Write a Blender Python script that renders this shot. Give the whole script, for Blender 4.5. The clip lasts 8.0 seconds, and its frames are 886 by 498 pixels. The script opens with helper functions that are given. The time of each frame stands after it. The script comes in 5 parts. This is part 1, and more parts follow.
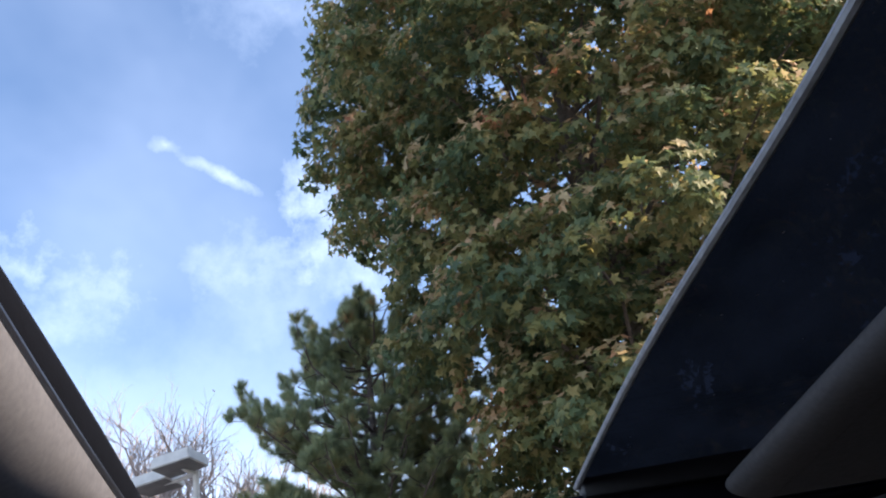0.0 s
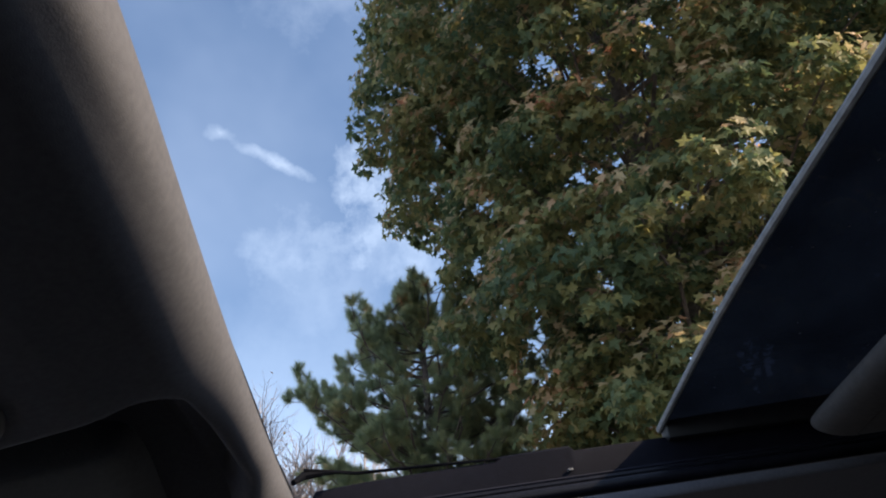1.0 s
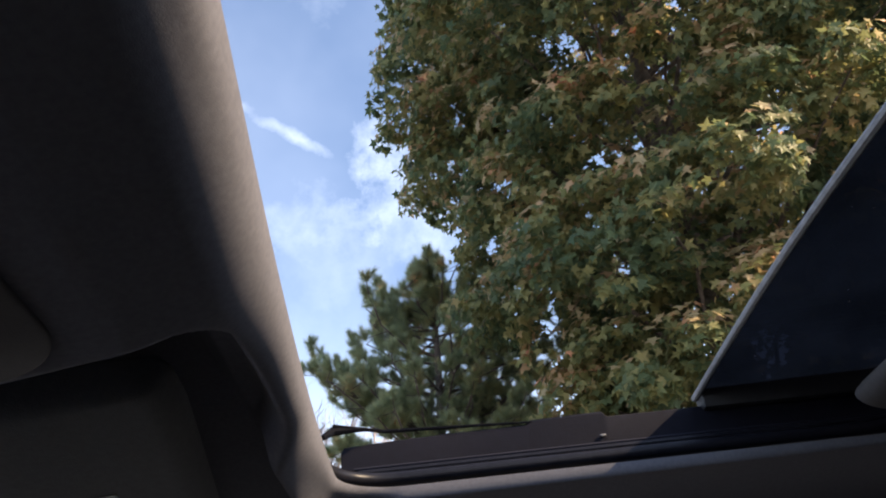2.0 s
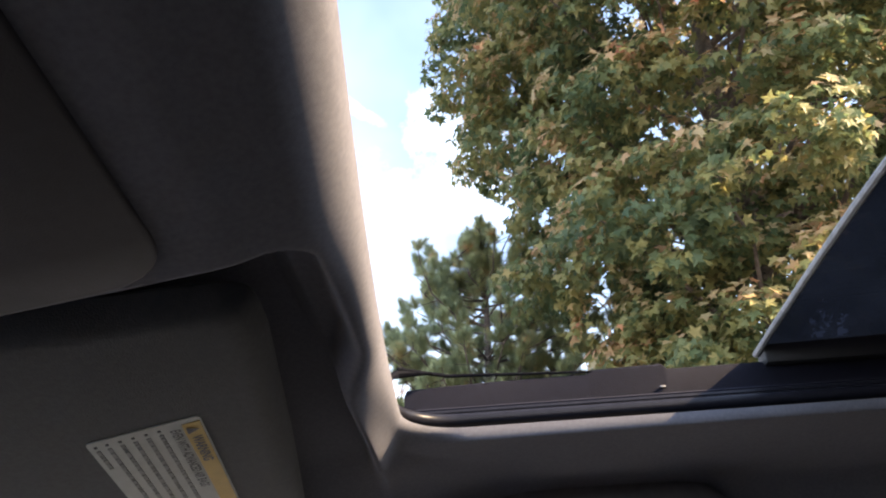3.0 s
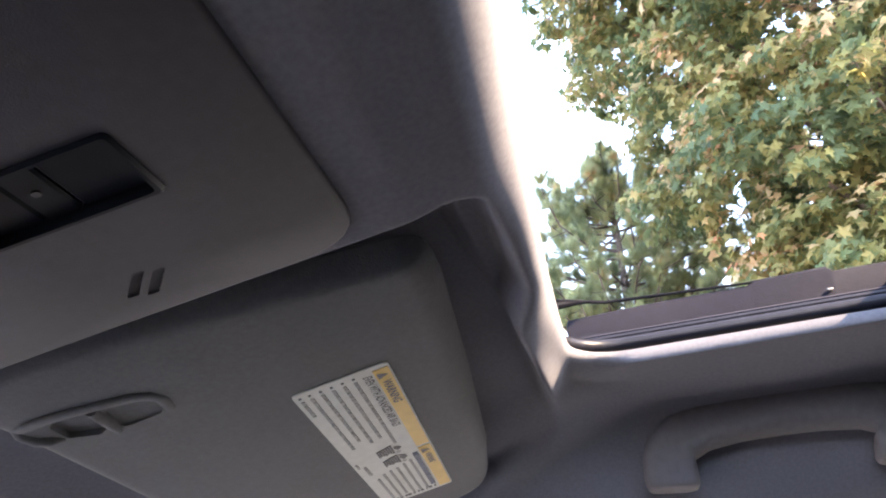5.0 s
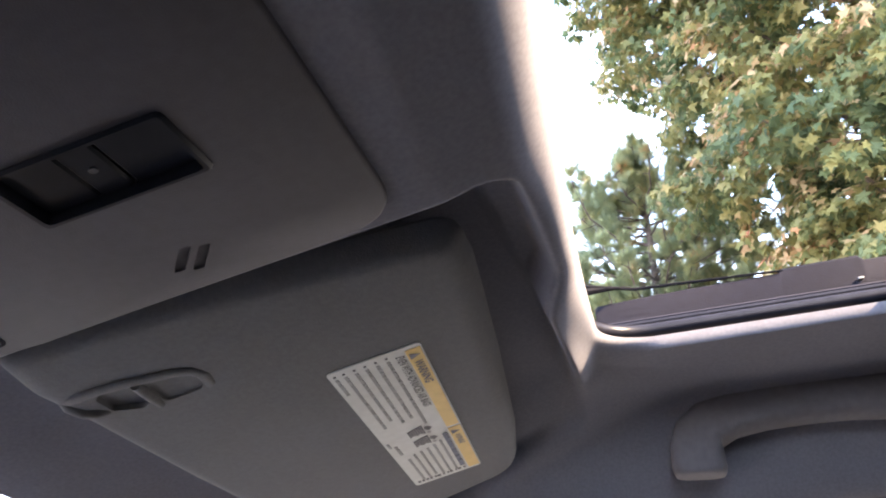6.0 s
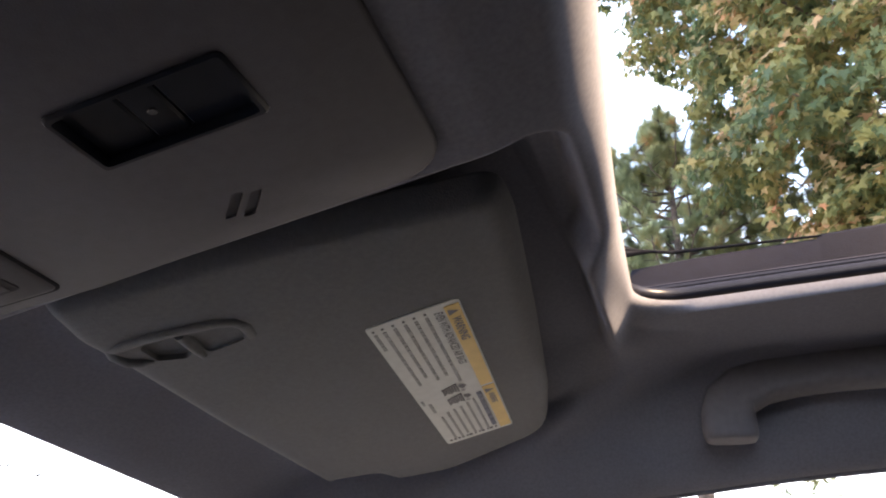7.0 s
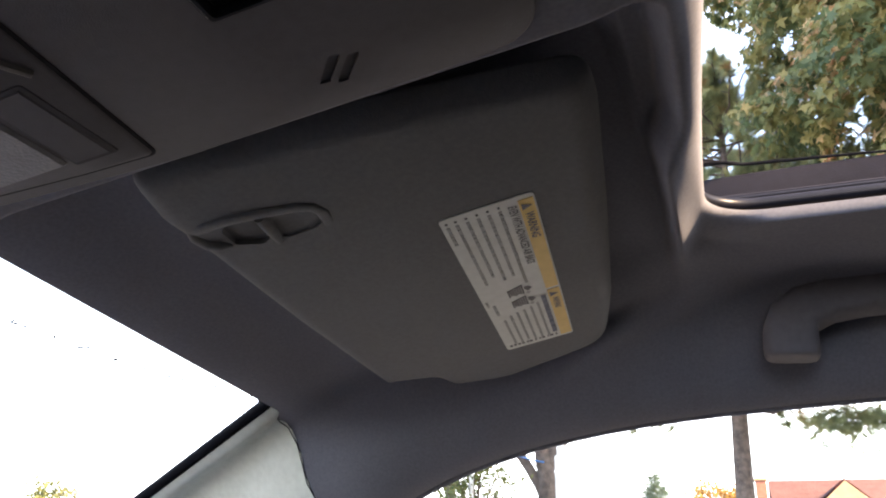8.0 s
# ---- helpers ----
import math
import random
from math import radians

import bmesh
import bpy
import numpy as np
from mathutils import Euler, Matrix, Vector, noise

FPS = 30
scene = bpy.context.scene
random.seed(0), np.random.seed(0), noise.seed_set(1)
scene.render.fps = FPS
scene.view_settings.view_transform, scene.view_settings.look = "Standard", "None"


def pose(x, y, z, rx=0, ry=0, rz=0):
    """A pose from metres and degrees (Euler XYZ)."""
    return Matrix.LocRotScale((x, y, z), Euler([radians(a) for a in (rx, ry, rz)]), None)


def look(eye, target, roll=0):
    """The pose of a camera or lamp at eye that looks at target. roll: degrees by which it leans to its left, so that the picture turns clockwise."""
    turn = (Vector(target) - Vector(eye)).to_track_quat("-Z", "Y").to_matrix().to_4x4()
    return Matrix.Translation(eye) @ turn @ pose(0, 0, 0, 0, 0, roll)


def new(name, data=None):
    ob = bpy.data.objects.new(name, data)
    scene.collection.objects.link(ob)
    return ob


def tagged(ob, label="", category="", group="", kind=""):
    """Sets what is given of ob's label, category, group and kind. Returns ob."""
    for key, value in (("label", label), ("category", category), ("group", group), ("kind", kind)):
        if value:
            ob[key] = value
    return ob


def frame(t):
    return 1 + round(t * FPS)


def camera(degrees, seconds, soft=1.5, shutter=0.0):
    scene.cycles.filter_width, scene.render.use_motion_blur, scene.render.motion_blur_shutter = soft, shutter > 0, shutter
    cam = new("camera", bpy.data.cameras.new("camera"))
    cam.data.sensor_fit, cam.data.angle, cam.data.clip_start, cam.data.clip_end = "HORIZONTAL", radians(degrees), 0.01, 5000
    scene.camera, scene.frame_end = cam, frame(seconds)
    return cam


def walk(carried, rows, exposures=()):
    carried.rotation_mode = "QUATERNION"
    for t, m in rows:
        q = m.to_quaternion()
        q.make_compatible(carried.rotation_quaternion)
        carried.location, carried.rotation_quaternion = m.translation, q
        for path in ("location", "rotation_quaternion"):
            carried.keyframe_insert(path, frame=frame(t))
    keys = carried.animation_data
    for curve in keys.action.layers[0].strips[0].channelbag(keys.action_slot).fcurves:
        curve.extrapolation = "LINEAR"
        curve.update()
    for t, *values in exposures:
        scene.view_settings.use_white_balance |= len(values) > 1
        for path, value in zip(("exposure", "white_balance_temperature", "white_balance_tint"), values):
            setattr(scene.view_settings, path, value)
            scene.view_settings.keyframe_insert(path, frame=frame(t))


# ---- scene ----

# ================= camera =================
cam = camera(57.3, 8.0, soft=2.0)

# seconds, eye x y z, heading, tilt, lean
PATH = [
    (0.0, -0.1490, -0.0925, 1.2127, -99.07, 34.18, -11.77),
    (0.5, -0.1485, -0.0810, 1.2020, -97.40, 34.10, -10.69),
    (1.0, -0.1550, -0.0622, 1.1834, -94.48, 33.75, -9.68),
    (2.3, -0.134, -0.0454, 1.1760, -92.28, 32.15, -6.22),
    (2.5, -0.1359, -0.0447, 1.1703, -91.11, 32.08, -5.58),
    (3.0, -0.1380, -0.0350, 1.1614, -88.55, 30.76, -3.53),
    (3.5, -0.1457, -0.0240, 1.1522, -83.94, 29.11, -3.32),
    (4.0, -0.1580, -0.0256, 1.1578, -80.46, 28.40, -4.59),
    (4.5, -0.1545, -0.0224, 1.1608, -79.48, 27.60, -5.74),
    (5.8, -0.1600, -0.0182, 1.1434, -76.08, 26.74, -4.43),
    (6.0, -0.1622, -0.0190, 1.1462, -75.80, 26.74, -4.06),
    (6.5, -0.1645, -0.0164, 1.1468, -74.53, 26.15, -3.29),
    (7.0, -0.1627, -0.0082, 1.1385, -73.98, 24.85, -2.47),
    (7.5, -0.1605, 0.0025, 1.1264, -73.05, 23.05, -0.83),
    (7.7, -0.1585, 0.0085, 1.1220, -72.50, 22.10, -0.25),
    (8.0, -0.1603, 0.0126, 1.1120, -70.74, 20.82, 0.59),
]


def eye_pose(x, y, z, heading, tilt, lean):
    h, p = radians(heading), radians(tilt)
    way = Vector((-math.sin(h) * math.cos(p), math.cos(h) * math.cos(p), math.sin(p)))
    return look((x, y, z), Vector((x, y, z)) + way, lean)


EXPOSURES = [(0.0, 1.57, 5850, 11), (0.5, 1.20, 5920, 9), (1.2, 1.07, 6030, 8), (2.5, 2.10, 6550, 14), (3.0, 2.62, 6720, 12), (3.5, 3.28, 6800, 12), (4.0, 3.88, 6600, 14), (4.5, 4.05, 6500, 15), (5.8, 4.12, 6550, 16), (6.1, 3.98, 6700, 16), (6.5, 3.58, 6950, 16), (7.0, 3.40, 7000, 16), (8.0, 3.22, 6980, 15)]
walk(cam, [(t, eye_pose(*row)) for t, *row in PATH], EXPOSURES)

# ================= light =================
SUN_UP, SUN_FROM = 34.0, (-0.38, -1.0)   # elevation, and the side it stands on
world = bpy.data.worlds.new("sky")
scene.world = world
world.use_nodes = True
wt = world.node_tree
wt.nodes.clear()
w_out = wt.nodes.new("ShaderNodeOutputWorld")
w_bg = wt.nodes.new("ShaderNodeBackground")
w_sky = wt.nodes.new("ShaderNodeTexSky")
w_sky.sky_type = "NISHITA"
w_sky.sun_disc = False
w_sky.sun_elevation = radians(SUN_UP)
w_sky.sun_rotation = math.atan2(SUN_FROM[0], SUN_FROM[1])
w_sky.air_density, w_sky.dust_density, w_sky.ozone_density = 1.0, 1.1, 1.6
w_co = wt.nodes.new("ShaderNodeTexCoord")
w_map = wt.nodes.new("ShaderNodeMapping")
w_map.inputs["Scale"].default_value = (1.5, 2.2, 3.0)
w_map.inputs["Rotation"].default_value = (0.5, 0.1, 0.35)
w_noise = wt.nodes.new("ShaderNodeTexNoise")
w_noise.inputs["Scale"].default_value = 1.5
w_noise.inputs["Detail"].default_value = 4
w_noise.inputs["Roughness"].default_value = 0.52
w_ramp = wt.nodes.new("ShaderNodeValToRGB")
w_ramp.color_ramp.elements[0].position = 0.25
w_ramp.color_ramp.elements[0].color = (0, 0, 0, 1)
w_ramp.color_ramp.elements[1].position = 0.93
w_ramp.color_ramp.elements[1].color = (0.19, 0.19, 0.19, 1)
w_mix = wt.nodes.new("ShaderNodeMix")
w_mix.data_type = "RGBA"
w_mix.inputs["B"].default_value = (7.6, 8.1, 9.2, 1)
wt.links.new(w_co.outputs["Generated"], w_map.inputs["Vector"])
wt.links.new(w_map.outputs["Vector"], w_noise.inputs["Vector"])
wt.links.new(w_noise.outputs["Fac"], w_ramp.inputs["Fac"])
wt.links.new(w_ramp.outputs["Color"], w_mix.inputs["Factor"])
wt.links.new(w_sky.outputs["Color"], w_mix.inputs["A"])
# thin clouds: a streak and a few soft patches (way, half width, half height, weight)
w_fray = wt.nodes.new("ShaderNodeTexNoise")
w_fray.inputs["Scale"].default_value = 17
w_fray.inputs["Detail"].default_value = 6
w_fray.inputs["Roughness"].default_value = 0.62
wt.links.new(w_co.outputs["Generated"], w_fray.inputs["Vector"])


def frayed(amount):
    """The sky's direction, shaken by the noise."""
    off = wt.nodes.new("ShaderNodeVectorMath")
    off.operation = "MULTIPLY_ADD"
    off.inputs[1].default_value = (amount,) * 3
    wt.links.new(w_fray.outputs["Color"], off.inputs[0])
    wt.links.new(w_co.outputs["Generated"], off.inputs[2])
    back = wt.nodes.new("ShaderNodeVectorMath")
    back.operation = "SUBTRACT"
    back.inputs[1].default_value = (amount / 2,) * 3
    wt.links.new(off.outputs[0], back.inputs[0])
    return back.outputs[0]


def cloud(where, turn, scale, weight, coords, total):
    place = wt.nodes.new("ShaderNodeMapping")
    place.vector_type = "TEXTURE"
    place.inputs["Location"].default_value = where
    place.inputs["Rotation"].default_value = turn
    place.inputs["Scale"].default_value = scale
    wt.links.new(coords, place.inputs["Vector"])
    ball = wt.nodes.new("ShaderNodeTexGradient")
    ball.gradient_type = "SPHERICAL"
    wt.links.new(place.outputs["Vector"], ball.inputs["Vector"])
    add = wt.nodes.new("ShaderNodeMath")
    add.operation = "MULTIPLY_ADD"
    add.inputs[1].default_value = weight
    wt.links.new(ball.outputs["Fac"], add.inputs[0])
    if total is None:
        add.inputs[2].default_value = 0.0
    else:
        wt.links.new(total, add.inputs[2])
    return add.outputs[0]


SOFT, CRISP = frayed(0.16), frayed(0.035)
w_total = cloud((0.745, 0.124, 0.655), (0.0, radians(20.5), radians(-61.0)), (0.060, 0.010, 0.011), 0.20, CRISP, None)
w_total = cloud((0.712, 0.180, 0.679), (0.0, 0.0, radians(-61.0)), (0.022, 0.010, 0.010), 0.15, CRISP, w_total)
for where, wide, high, weight in (
    ((0.766, 0.026, 0.642), 0.050, 0.042, 0.62), ((0.790, -0.015, 0.612), 0.065, 0.050, 0.55), ((0.796, 0.254, 0.549), 0.060, 0.030, 0.28),
    ((0.813, 0.117, 0.571), 0.060, 0.052, 0.30), ((0.818, 0.030, 0.574), 0.062, 0.032, 0.42), ((0.750, 0.338, 0.569), 0.05, 0.03, 0.35),
    ((0.795, 0.313, 0.519), 0.07, 0.04, 0.30), ((0.618, 0.039, 0.786), 0.10, 0.05, 0.22), ((0.828, -0.030, 0.559), 0.07, 0.05, 0.5),
    ((0.870, 0.170, 0.460), 0.22, 0.09, 0.16), ((0.840, 0.080, 0.535), 0.10, 0.05, 0.22), ((0.86, 0.40, 0.33), 0.5, 0.16, 0.25),
):
    w_total = cloud(where, (0, 0, 0), (high, wide, high), 0.34 * weight, SOFT, w_total)
w_cap = wt.nodes.new("ShaderNodeClamp")
w_cap.inputs["Max"].default_value = 0.28
wt.links.new(w_total, w_cap.inputs["Value"])
w_mix2 = wt.nodes.new("ShaderNodeMix")
w_mix2.data_type = "RGBA"
w_mix2.inputs["B"].default_value = (10.5, 11.0, 11.8, 1)
wt.links.new(w_cap.outputs["Result"], w_mix2.inputs["Factor"])
wt.links.new(w_mix.outputs["Result"], w_mix2.inputs["A"])
# bright haze that thickens towards the horizon
w_part = wt.nodes.new("ShaderNodeSeparateXYZ")
wt.links.new(w_co.outputs["Generated"], w_part.inputs[0])
w_low = wt.nodes.new("ShaderNodeMapRange")
w_low.interpolation_type = "SMOOTHSTEP"
w_low.inputs["From Min"].default_value, w_low.inputs["From Max"].default_value = 0.52, 0.02
w_low.inputs["To Min"].default_value, w_low.inputs["To Max"].default_value = 0.0, 0.55
wt.links.new(w_part.outputs["Z"], w_low.inputs["Value"])
w_mix3 = wt.nodes.new("ShaderNodeMix")
w_mix3.data_type = "RGBA"
w_mix3.inputs["B"].default_value = (11.2, 11.8, 12.8, 1)
wt.links.new(w_low.outputs["Result"], w_mix3.inputs["Factor"])
wt.links.new(w_mix2.outputs["Result"], w_mix3.inputs["A"])
wt.links.new(w_mix3.outputs["Result"], w_bg.inputs["Color"])
w_bg.inputs["Strength"].default_value = 0.102
wt.links.new(w_bg.outputs["Background"], w_out.inputs["Surface"])

sun_data = bpy.data.lights.new("sun", "SUN")
sun_data.energy = 4.2
sun_data.angle = radians(0.53)
sun_data.color = (1.0, 0.75, 0.47)
sun = new("sun", sun_data)
_h = math.hypot(*SUN_FROM)
_way = Vector((SUN_FROM[0] / _h * math.cos(radians(SUN_UP)), SUN_FROM[1] / _h * math.cos(radians(SUN_UP)), math.sin(radians(SUN_UP))))
sun.matrix_world = look(_way * 60, (0, 0, 0))

# ================= materials =================


def material(name, a, b, scale=40.0, rough=0.6, bump=0.0, bump_scale=300.0, metal=0.0, sheen=0.0, spec=0.5, detail=4.0, big=0.0, per=""):
    """A surface that wanders between two colours, with a fine relief. per: vary by 'island' or by 'object' too."""
    m = bpy.data.materials.new(name)
    m.use_nodes = True
    nt = m.node_tree
    bs = nt.nodes["Principled BSDF"]
    co = nt.nodes.new("ShaderNodeTexCoord")
    no = nt.nodes.new("ShaderNodeTexNoise")
    no.inputs["Scale"].default_value = scale
    no.inputs["Detail"].default_value = detail
    nt.links.new(co.outputs["Object"], no.inputs["Vector"])
    mix = nt.nodes.new("ShaderNodeMix")
    mix.data_type = "RGBA"
    mix.inputs["A"].default_value = (*a, 1)
    mix.inputs["B"].default_value = (*b, 1)
    rg = nt.nodes.new("ShaderNodeMapRange")
    rg.inputs["From Min"].default_value, rg.inputs["From Max"].default_value = 0.3, 0.7
    nt.links.new(no.outputs["Fac"], rg.inputs["Value"])
    fac = rg.outputs["Result"]
    if big:
        nb = nt.nodes.new("ShaderNodeTexNoise")
        nb.inputs["Scale"].default_value = big
        nb.inputs["Detail"].default_value = 3
        nt.links.new(co.outputs["Object"], nb.inputs["Vector"])
        av = nt.nodes.new("ShaderNodeMath")
        av.operation = "MULTIPLY_ADD"
        av.inputs[1].default_value = 1.6
        av.inputs[2].default_value = -0.8
        nt.links.new(nb.outputs["Fac"], av.inputs[0])
        ad = nt.nodes.new("ShaderNodeMath")
        ad.operation = "ADD"
        ad.use_clamp = True
        nt.links.new(av.outputs[0], ad.inputs[0])
        nt.links.new(fac, ad.inputs[1])
        fac = ad.outputs[0]
    if per:
        src = nt.nodes.new("ShaderNodeNewGeometry" if per == "island" else "ShaderNodeObjectInfo")
        val = src.outputs["Random Per Island" if per == "island" else "Random"]
        mm = nt.nodes.new("ShaderNodeMath")
        mm.operation = "MULTIPLY_ADD"
        mm.inputs[1].default_value = 0.7
        mm.use_clamp = True
        sc = nt.nodes.new("ShaderNodeMath")
        sc.operation = "MULTIPLY"
        sc.inputs[1].default_value = 0.3
        nt.links.new(fac, sc.inputs[0])
        nt.links.new(val, mm.inputs[0])
        nt.links.new(sc.outputs[0], mm.inputs[2])
        fac = mm.outputs[0]
    nt.links.new(fac, mix.inputs["Factor"])
    nt.links.new(mix.outputs["Result"], bs.inputs["Base Color"])
    bs.inputs["Roughness"].default_value = rough
    bs.inputs["Metallic"].default_value = metal
    bs.inputs["Specular IOR Level"].default_value = spec
    if sheen:
        bs.inputs["Sheen Weight"].default_value = sheen
        bs.inputs["Sheen Roughness"].default_value = 0.4
    if bump:
        nn = nt.nodes.new("ShaderNodeTexNoise")
        nn.inputs["Scale"].default_value = bump_scale
        nn.inputs["Detail"].default_value = 2
        nt.links.new(co.outputs["Object"], nn.inputs["Vector"])
        bp = nt.nodes.new("ShaderNodeBump")
        bp.inputs["Strength"].default_value = bump
        bp.inputs["Distance"].default_value = 0.6 / bump_scale
        nt.links.new(nn.outputs["Fac"], bp.inputs["Height"])
        nt.links.new(bp.outputs["Normal"], bs.inputs["Normal"])
    return m


def glass(name, tint, gloss=1.0, glare_layer=None):
    m = bpy.data.materials.new(name)
    m.use_nodes = True
    nt = m.node_tree
    nt.nodes.clear()
    out = nt.nodes.new("ShaderNodeOutputMaterial")
    tr = nt.nodes.new("ShaderNodeBsdfTransparent")
    tr.inputs["Color"].default_value = (*tint, 1)
    gl = nt.nodes.new("ShaderNodeBsdfGlossy")
    gl.inputs["Roughness"].default_value = 0.02
    lw = nt.nodes.new("ShaderNodeLayerWeight")
    lw.inputs["Blend"].default_value = 0.5
    fr = nt.nodes.new("ShaderNodeMath")
    fr.operation = "POWER"
    fr.inputs[1].default_value = 5.0
    nt.links.new(lw.outputs["Facing"], fr.inputs[0])
    ml = nt.nodes.new("ShaderNodeMath")
    ml.operation = "MULTIPLY_ADD"
    ml.inputs[1].default_value = 0.9 * gloss
    ml.inputs[2].default_value = 0.04 * gloss
    mx = nt.nodes.new("ShaderNodeMixShader")
    nt.links.new(fr.outputs[0], ml.inputs[0])
    nt.links.new(ml.outputs[0], mx.inputs[0])
    base = tr.outputs[0]
    if glare_layer:
        # a faint bluish translucent layer that paints the glare on the glass
        du = nt.nodes.new("ShaderNodeBsdfTranslucent")
        du.inputs["Color"].default_value = (*glare_layer, 1)
        dn = nt.nodes.new("ShaderNodeTexNoise")
        dn.inputs["Scale"].default_value = 9
        dn.inputs["Detail"].default_value = 6
        dm = nt.nodes.new("ShaderNodeMath")
        dm.operation = "MULTIPLY"
        dm.inputs[1].default_value = 0.05
        nt.links.new(dn.outputs["Fac"], dm.inputs[0])
        dx = nt.nodes.new("ShaderNodeMixShader")
        nt.links.new(dm.outputs[0], dx.inputs[0])
        nt.links.new(tr.outputs[0], dx.inputs[1])
        nt.links.new(du.outputs[0], dx.inputs[2])
        base = dx.outputs[0]
    nt.links.new(base, mx.inputs[1])
    nt.links.new(gl.outputs[0], mx.inputs[2])
    nt.links.new(mx.outputs[0], out.inputs["Surface"])
    return m


def foliage(name, colours, glow=0.35, rough=0.55, patch_scale=0.9):
    """Leaves: one of several colours for each leaf, light passing through."""
    m = bpy.data.materials.new(name)
    m.use_nodes = True
    nt = m.node_tree
    nt.nodes.clear()
    out = nt.nodes.new("ShaderNodeOutputMaterial")
    ge = nt.nodes.new("ShaderNodeNewGeometry")
    co = nt.nodes.new("ShaderNodeTexCoord")
    no = nt.nodes.new("ShaderNodeTexNoise")
    no.inputs["Scale"].default_value = patch_scale
    no.inputs["Detail"].default_value = 2
    nt.links.new(co.outputs["Object"], no.inputs["Vector"])
    ad = nt.nodes.new("ShaderNodeMath")
    ad.operation = "MULTIPLY_ADD"
    ad.inputs[1].default_value = 0.55
    sb = nt.nodes.new("ShaderNodeMath")
    sb.operation = "MULTIPLY_ADD"
    sb.inputs[1].default_value = 1.5
    sb.inputs[2].default_value = -0.52
    nt.links.new(no.outputs["Fac"], sb.inputs[0])
    nt.links.new(ge.outputs["Random Per Island"], ad.inputs[0])
    nt.links.new(sb.outputs[0], ad.inputs[2])
    rp = nt.nodes.new("ShaderNodeValToRGB")
    els = rp.color_ramp.elements
    for n, (p, c) in enumerate(colours):
        e = els[n] if n < 2 else els.new(p)
        e.position, e.color = p, (*c, 1)
    nt.links.new(ad.outputs[0], rp.inputs["Fac"])
    bs = nt.nodes.new("ShaderNodeBsdfPrincipled")
    bs.inputs["Roughness"].default_value = rough
    bs.inputs["Specular IOR Level"].default_value = 0.3
    nt.links.new(rp.outputs["Color"], bs.inputs["Base Color"])
    tl = nt.nodes.new("ShaderNodeBsdfTranslucent")
    nt.links.new(rp.outputs["Color"], tl.inputs["Color"])
    mx = nt.nodes.new("ShaderNodeMixShader")
    mx.inputs[0].default_value = glow
    nt.links.new(bs.outputs[0], mx.inputs[1])
    nt.links.new(tl.outputs[0], mx.inputs[2])
    nt.links.new(mx.outputs[0], out.inputs["Surface"])
    return m


M_FABRIC = material("headliner_fabric", (0.150, 0.152, 0.176), (0.122, 0.124, 0.145), 420, 0.95, 0.2, 2200, spec=0.08, big=9)
M_VISOR = material("visor_vinyl", (0.104, 0.107, 0.112), (0.086, 0.088, 0.093), 300, 0.8, 0.5, 1100, sheen=0.1, spec=0.25, big=12)
M_CONSOLE = material("console_plastic", (0.034, 0.033, 0.043), (0.028, 0.027, 0.036), 200, 0.62, 0.35, 1600, spec=0.4, big=14)
M_HANDLE = material("handle_plastic", (0.116, 0.111, 0.122), (0.098, 0.093, 0.102), 150, 0.72, 0.25, 1500, spec=0.2, big=20)
M_PILLAR = material("pillar_plastic", (0.72, 0.74, 0.69), (0.64, 0.66, 0.61), 150, 0.6, 0.25, 1500, spec=0.4, big=10)
M_BLACK = material("black_plastic", (0.012, 0.012, 0.014), (0.018, 0.018, 0.020), 120, 0.6, 0.2, 900, spec=0.25)
M_NAVY = material("deep_black_plastic", (0.0018, 0.0022, 0.0042), (0.0028, 0.0033, 0.0058), 150, 0.8, 0.2, 900, spec=0.06)
M_RUBBER = material("rubber_seal", (0.0075, 0.0078, 0.0115), (0.0115, 0.0118, 0.0165), 200, 0.34, 0.15, 900, spec=0.15)
M_RAIL = material("rail_plastic", (0.0140, 0.0147, 0.0240), (0.0115, 0.0120, 0.0195), 180, 0.75, 0.2, 900, spec=0.12, big=25)
M_GAP = material("panel_gap", (0.034, 0.034, 0.040), (0.044, 0.044, 0.051), 200, 0.8, spec=0.2)
M_MARK = material("faded_mark", (0.035, 0.036, 0.045), (0.025, 0.026, 0.034), 300, 0.6)
M_SHADE = material("sunshade_fabric", (0.082, 0.079, 0.082), (0.064, 0.062, 0.066), 300, 0.9, 0.4, 1300, spec=0.15)
M_GAP_SHADE = material("gap_shade", (0.013, 0.013, 0.017), (0.018, 0.018, 0.023), 200, 0.9, spec=0.1)
M_LENS = material("smoked_lens", (0.006, 0.008, 0.013), (0.010, 0.012, 0.018), 90, 0.3, spec=0.14)
M_FROST = material("frosted_lens", (0.085, 0.09, 0.11), (0.065, 0.07, 0.085), 60, 0.35, 0.4, 600)
M_EDGE = material("worn_rubber_edge", (0.20, 0.20, 0.21), (0.12, 0.12, 0.125), 160, 0.6, 0.3, 700)
M_PAINT = material("car_paint", (0.05, 0.05, 0.055), (0.045, 0.045, 0.05), 60, 0.25, spec=0.6)
M_BOUNCE = material("bounce_white", (0.70, 0.72, 0.76), (0.66, 0.68, 0.72), 60, 0.4, spec=0.5, big=1.5)
M_CARPET = material("carpet", (0.05, 0.048, 0.046), (0.035, 0.034, 0.033), 300, 0.95, 0.5, 500)
M_TRIM = material("door_trim", (0.12, 0.115, 0.11), (0.09, 0.086, 0.083), 120, 0.7, 0.3, 900)
M_DASH = material("dash_bounce_plastic", (0.56, 0.58, 0.63), (0.50, 0.52, 0.57), 90, 0.7, 0.3, 700, big=6)
